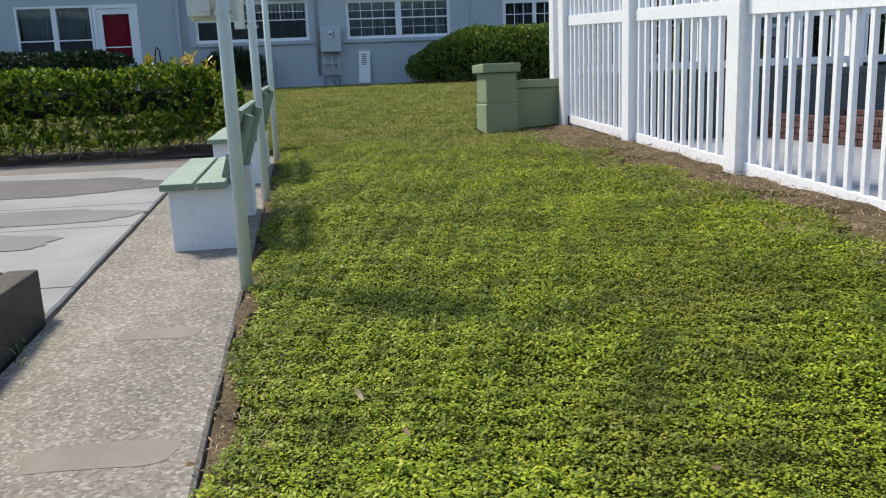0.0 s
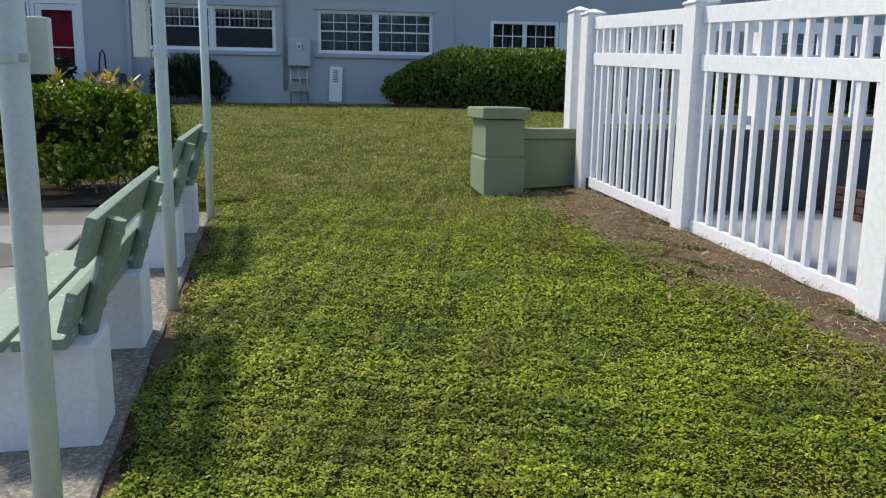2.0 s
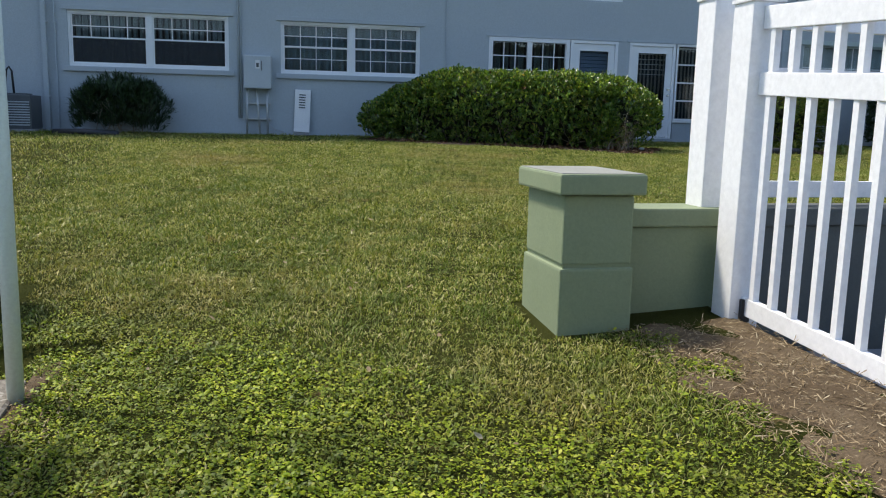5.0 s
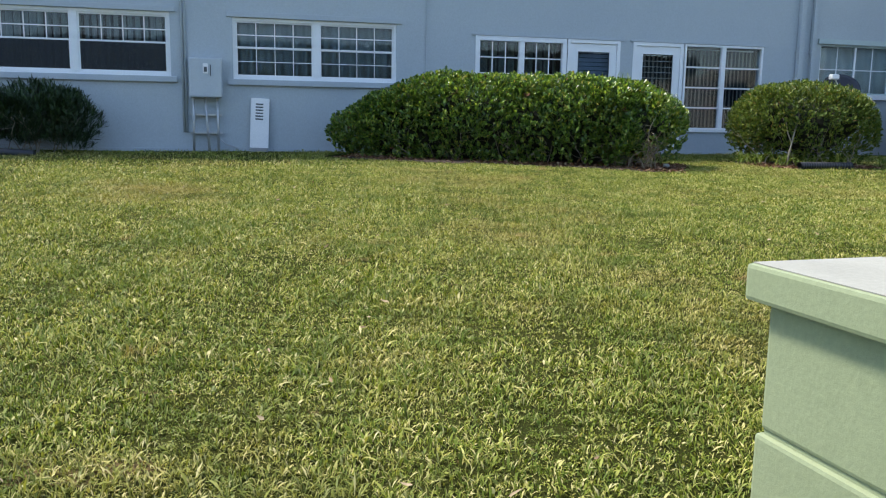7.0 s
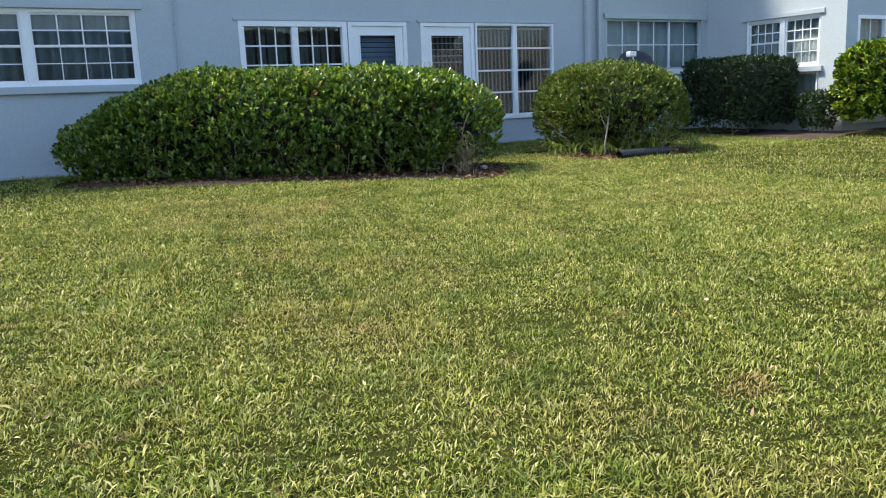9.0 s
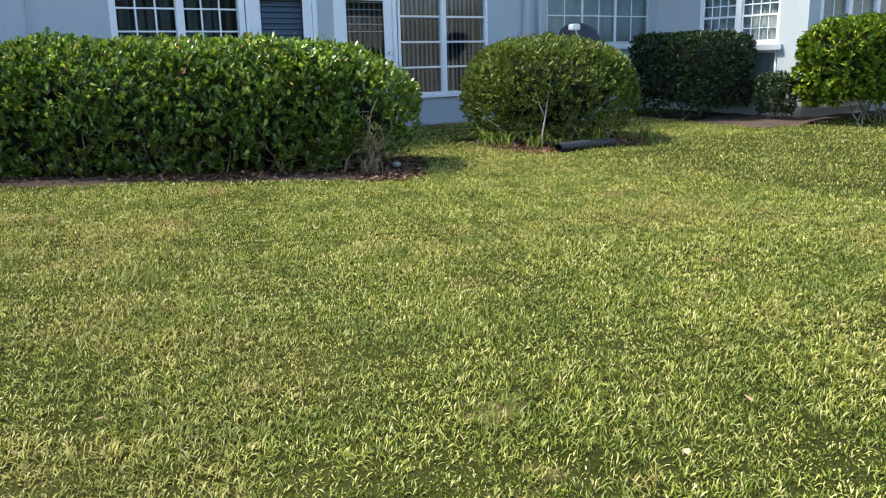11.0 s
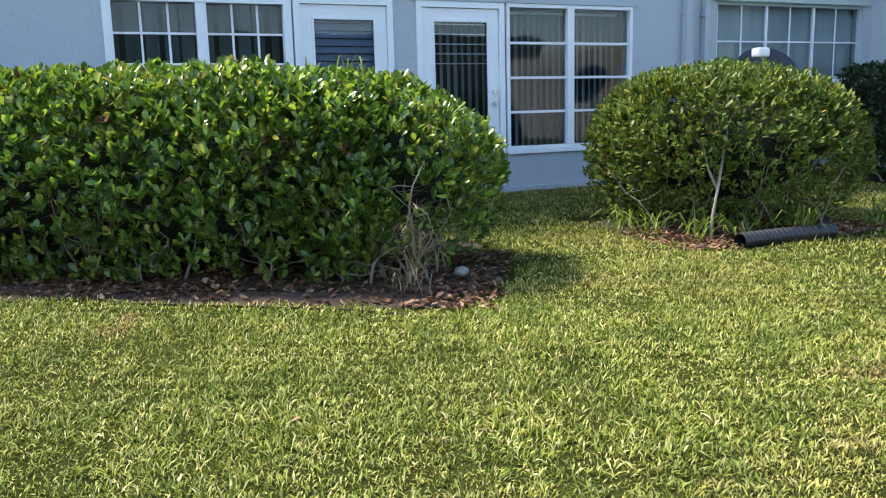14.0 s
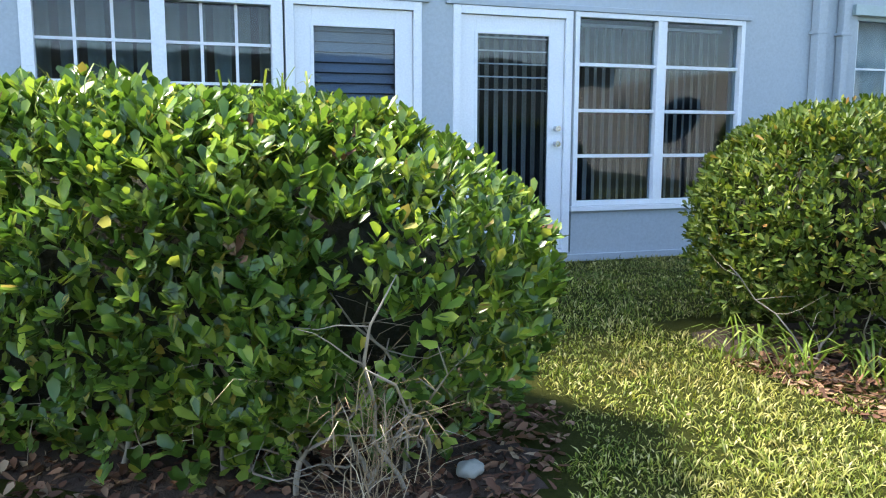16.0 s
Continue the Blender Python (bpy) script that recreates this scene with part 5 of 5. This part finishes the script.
def lawn_ok(x, y):
    """Where grass grows: off the slabs, beds, walls and patio."""
    ok = ~((x > fence_x(y) - 0.3) & (y < 10.75)) & (y < WY)
    ok &= (x > slab_right(y) + 0.05 + 0.05 * np.sin(5 * y)) | (y > 10.45)
    ok &= (x < fence_x(y) - 0.42 - 0.18 * np.sin(0.9 * y) + 0.08 * np.sin(6 * y) + 0.1 * np.sin(13 * y + x)) | (y > 10.75)
    ok &= ~((x > 1.66) & (x < 2.25) & (y > 10.25) & (y < 10.95))
    ok &= ~((x > 2.1) & (y > 10.3) & (y < 10.95))
    ok &= ~((x < -1.3) & (y > 10.45) & (y < 12.0))
    cx, cy, a_ = HEDGE_TURN
    u, v = (x - cx) * math.cos(a_) + (y - cy) * math.sin(a_), -(x - cx) * math.sin(a_) + (y - cy) * math.cos(a_)
    ok &= ~((u > -3.1 + 0.5 * np.clip(-v - 0.6, 0, 1)) & (u < 2.58 + 0.48 * np.sqrt(np.clip(1 - ((v + 0.10) / 1.16) ** 2, 0, 1)) + 0.06 * np.sin(14 * v)) & (v > -1.13 + 0.05 * np.sin(4 * u) + 0.03 * np.sin(15 * u)) & (v < 0.95))
    ok &= ~((x > 8.75 + 0.5 * np.clip(20.9 - y, 0, 1) + 0.1 * np.sin(9 * y)) & (x < 10.85) & (y > 20.42 + 0.05 * np.sin(5 * x)) & (y < 22.3))
    ok &= ~((x > 13.7) & (y > 20.5) & (y < 23.3))
    ok &= (y < WY - 0.02) & ~((x > 15.68) & (y > 21.18))
    return ok


def grass(name, n, region, blade, width, lean, material, label, seed, clover=False, sparse=False):
    g = np.random.default_rng(seed)
    x, y = scatter(n, *region, g)
    keep = lawn_ok(x, y)
    blend = np.clip((y - 8.6 + 0.9 * np.sin(1.1 * x) + 0.8 * np.sin(2.3 * x + 1.7 * y)) / 2.6, 0, 1)
    if not sparse:
        keep &= (g.random(n) > blend) if clover else (g.random(n) < blend)
    bare = np.sin(2.1 * x + 0.7) * np.sin(1.7 * y + 2.0) + 0.6 * np.sin(5.3 * x - 3.1 * y) + 0.4 * np.sin(11 * x + 7 * y)
    keep &= ~((bare > 1.0) & (g.random(n) < 0.35))
    gaps = np.sin(37 * x + 11 * y + 2 * np.sin(5 * y)) * np.sin(33 * y - 9 * x + 2 * np.sin(6 * x))
    keep &= ~((gaps < -0.25) & (g.random(n) < (0.3 if clover else 0.35)))
    x, y = x[keep], y[keep]
    n = len(x)
    z = ground_z(x, y)
    tall = 1.0 + 0.30 * np.sin(3.3 * x + 1.9 * y) * np.sin(2.7 * y - x) + 0.22 * np.sin(9 * x + 2 * y) * np.sin(8 * y - 3 * x) + 0.35 * np.sin(31 * x + 17 * y) * np.sin(27 * y - 13 * x)
    a = g.uniform(0, 2 * np.pi, n)
    L = blade * g.uniform(0.45, 1.25, n) * tall
    W = width * g.uniform(0.6, 1.3, n)
    out = np.c_[np.cos(a), np.sin(a), np.zeros(n)]
    s = np.c_[-np.sin(a), np.cos(a), g.normal(0, 0.25, n)] * (W / 2)[:, None]
    if clover:
        hgt = g.uniform(0.006, 0.042, n) * tall
        p0 = np.c_[x, y, z + hgt]
        tilt = g.normal(0.15, 0.35, n)
        p1 = p0 + out * (L * 0.55)[:, None] + np.c_[np.zeros((n, 2)), L * 0.5 * tilt]
        p2 = p0 + out * L[:, None] + np.c_[np.zeros((n, 2)), L * (tilt - 0.25)]
    else:
        ln = (g.random(n) ** 0.7 * lean + 0.12)[:, None]
        p0 = np.c_[x, y, z - 0.004]
        up = np.array([[0, 0, 1.0]])
        p1 = p0 + L[:, None] * 0.55 * (up * (1 - 0.5 * ln) + out * ln)
        p2 = p1 + L[:, None] * 0.45 * (up * (0.72 - 0.70 * ln) + out * (0.20 + 0.9 * ln))
    v = np.stack([p0, p1 + s, p2, p1 - s], 1).reshape(-1, 3)
    f = np.array([0, 1, 3, 1, 2, 3])
    ob = raw(name, v, (np.arange(n)[:, None] * 4 + f).ravel(), np.full(2 * n, 3), material)
    return tagged(ob, label, "grass", kind="stuff")


grass("lawn_leaves", 370000, (-1.1, 3.0, 0.6, 5.5), 0.015, 0.0125, 0.5, CLOVER, "bright green broadleaf lawn with worn patches", 101, True)
grass("lawn_leaves", 250000, (-1.4, 3.0, 5.5, 11.2), 0.018, 0.0155, 0.5, CLOVER, "bright green broadleaf lawn with worn patches near the pillar", 102, True)
grass("lawn_blades", 26000, (-1.1, 3.0, 0.6, 9.5), 0.055, 0.006, 0.85, GRASS, "thin grass blades among the broadleaf lawn", 109, sparse=True)
grass("lawn_blades", 380000, (-1.6, 5.0, 7.2, 13.5), 0.046, 0.0056, 0.75, GRASS, "coarse green and straw lawn grass beside the pillar", 103)
grass("lawn_blades", 560000, (-2.2, 9.0, 13.5, 20.3), 0.048, 0.0058, 0.75, GRASS, "coarse green and straw lawn grass before the hedge", 104)
grass("lawn_blades", 80000, (7.2, 13.8, 20.3, 24.6), 0.055, 0.008, 0.75, GRASS, "coarse green lawn grass between hedge and shrub", 105)
grass("lawn_blades", 190000, (5.0, 18.0, 8.5, 20.3), 0.055, 0.0085, 0.75, GRASS, "coarse straw-green lawn grass towards the wing", 106)
grass("lawn_blades", 120000, (-9.0, 2.2, 11.0, 24.6), 0.065, 0.011, 0.85, GRASS, "coarse green lawn grass towards the facade", 107)
grass("lawn_blades", 95000, (1.6, 7.2, 20.3, 24.6), 0.050, 0.0068, 0.75, GRASS, "coarse green lawn grass along the hedge bed", 108)
grass("lawn_blades", 14000, (-16.0, -9.0, 10.8, 24.6), 0.085, 0.018, 0.9, GRASS, "rough grass beyond the court", 110)
grass("lawn_blades", 26000, (14.0, 20.0, -6.0, 20.0), 0.085, 0.018, 0.9, GRASS, "rough grass beyond the patio", 111, sparse=True)
grass("lawn_leaves", 60000, (-0.6, 3.0, -6.0, 0.6), 0.022, 0.018, 0.5, CLOVER, "bright green broadleaf lawn at the start of the walk", 112, True)

# ---- litter on the beds ----
litter("straw_litter", lambda g, n: (lambda y: (fence_x(y) - g.uniform(-0.05, 0.75, n), y))(g.uniform(-0.5, 10.3, n)), 17000, 0.05, 0.005, STRAW, "dry straw and bark scraps on the bare fence strip", 201)
litter("leaf_litter", lambda g, n: (lambda u, v: (4.62 + u * 0.848 + v * 0.530, 22.15 - u * 0.530 + v * 0.848))(g.uniform(-2.7, 3.0, n), g.uniform(-1.1, 0.5, n)), 7000, 0.055, 0.030, DEADLEAF, "fallen brown leaves under the long hedge", 202)
litter("leaf_litter", lambda g, n: (g.uniform(8.6, 10.8, n), g.uniform(20.36, 21.4, n)), 2400, 0.055, 0.026, DEADLEAF, "fallen brown leaves under the round shrub", 203)
litter("leaf_litter", lambda g, n: (g.uniform(-1.0, 8.0, n), g.uniform(1.0, 21.0, n)), 220, 0.05, 0.022, STRAW, "few scattered dry leaves on the lawn", 204, 0.05)
litter("straw_litter", lambda g, n: (lambda y: (slab_right(y) + g.uniform(0.0, 0.28, n), y))(g.uniform(0.5, 10.4, n)), 2600, 0.035, 0.006, STRAW, "dry scraps along the concrete edge", 205)

bm = bmesh.new()
bmesh.ops.create_icosphere(bm, subdivisions=3, radius=1.0)
for v in bm.verts:
    k = 1 + 0.12 * math.sin(5 * v.co.x + 2) * math.sin(4 * v.co.y + 3 * v.co.z)
    v.co = Vector((v.co.x * 0.055, v.co.y * 0.042, v.co.z * 0.034)) * k
stone = part("stone", bm, CAPWHITE, smooth=True)
stone.location = (6.74, 20.46, 1.665)
tagged(stone, "small pale grey stone on the hedge bed", "stone")
weeds = strappy("weeds", [(-1.50 + SKEW * y + 0.05 * math.sin(9 * y), y, float(slab_z(y))) for y in np.arange(2.2, 4.2, 0.11)], 420, 0.085, 0.010, BLADEPLANT, None, 63, lean=0.9)
tagged(weeds, "small green weeds along the mossy block edge", "weeds", kind="stuff")

# ---- unseen walls closing the place behind the walk, added for window reflections ----
tagged(boxed("wall_south", (-30.0, 40.0, -26.2, -26.0, -0.3, 8.5), FARWALL, bevel=0), "added unseen dark wall behind the walk, dims the window reflections", "wall", kind="structure")
tagged(boxed("wall_far_east", (34.0, 34.2, -24.0, 19.0, 0.0, 6.2), FARCREAM, bevel=0), "plain cream stucco building closing the far side", "wall", kind="structure")
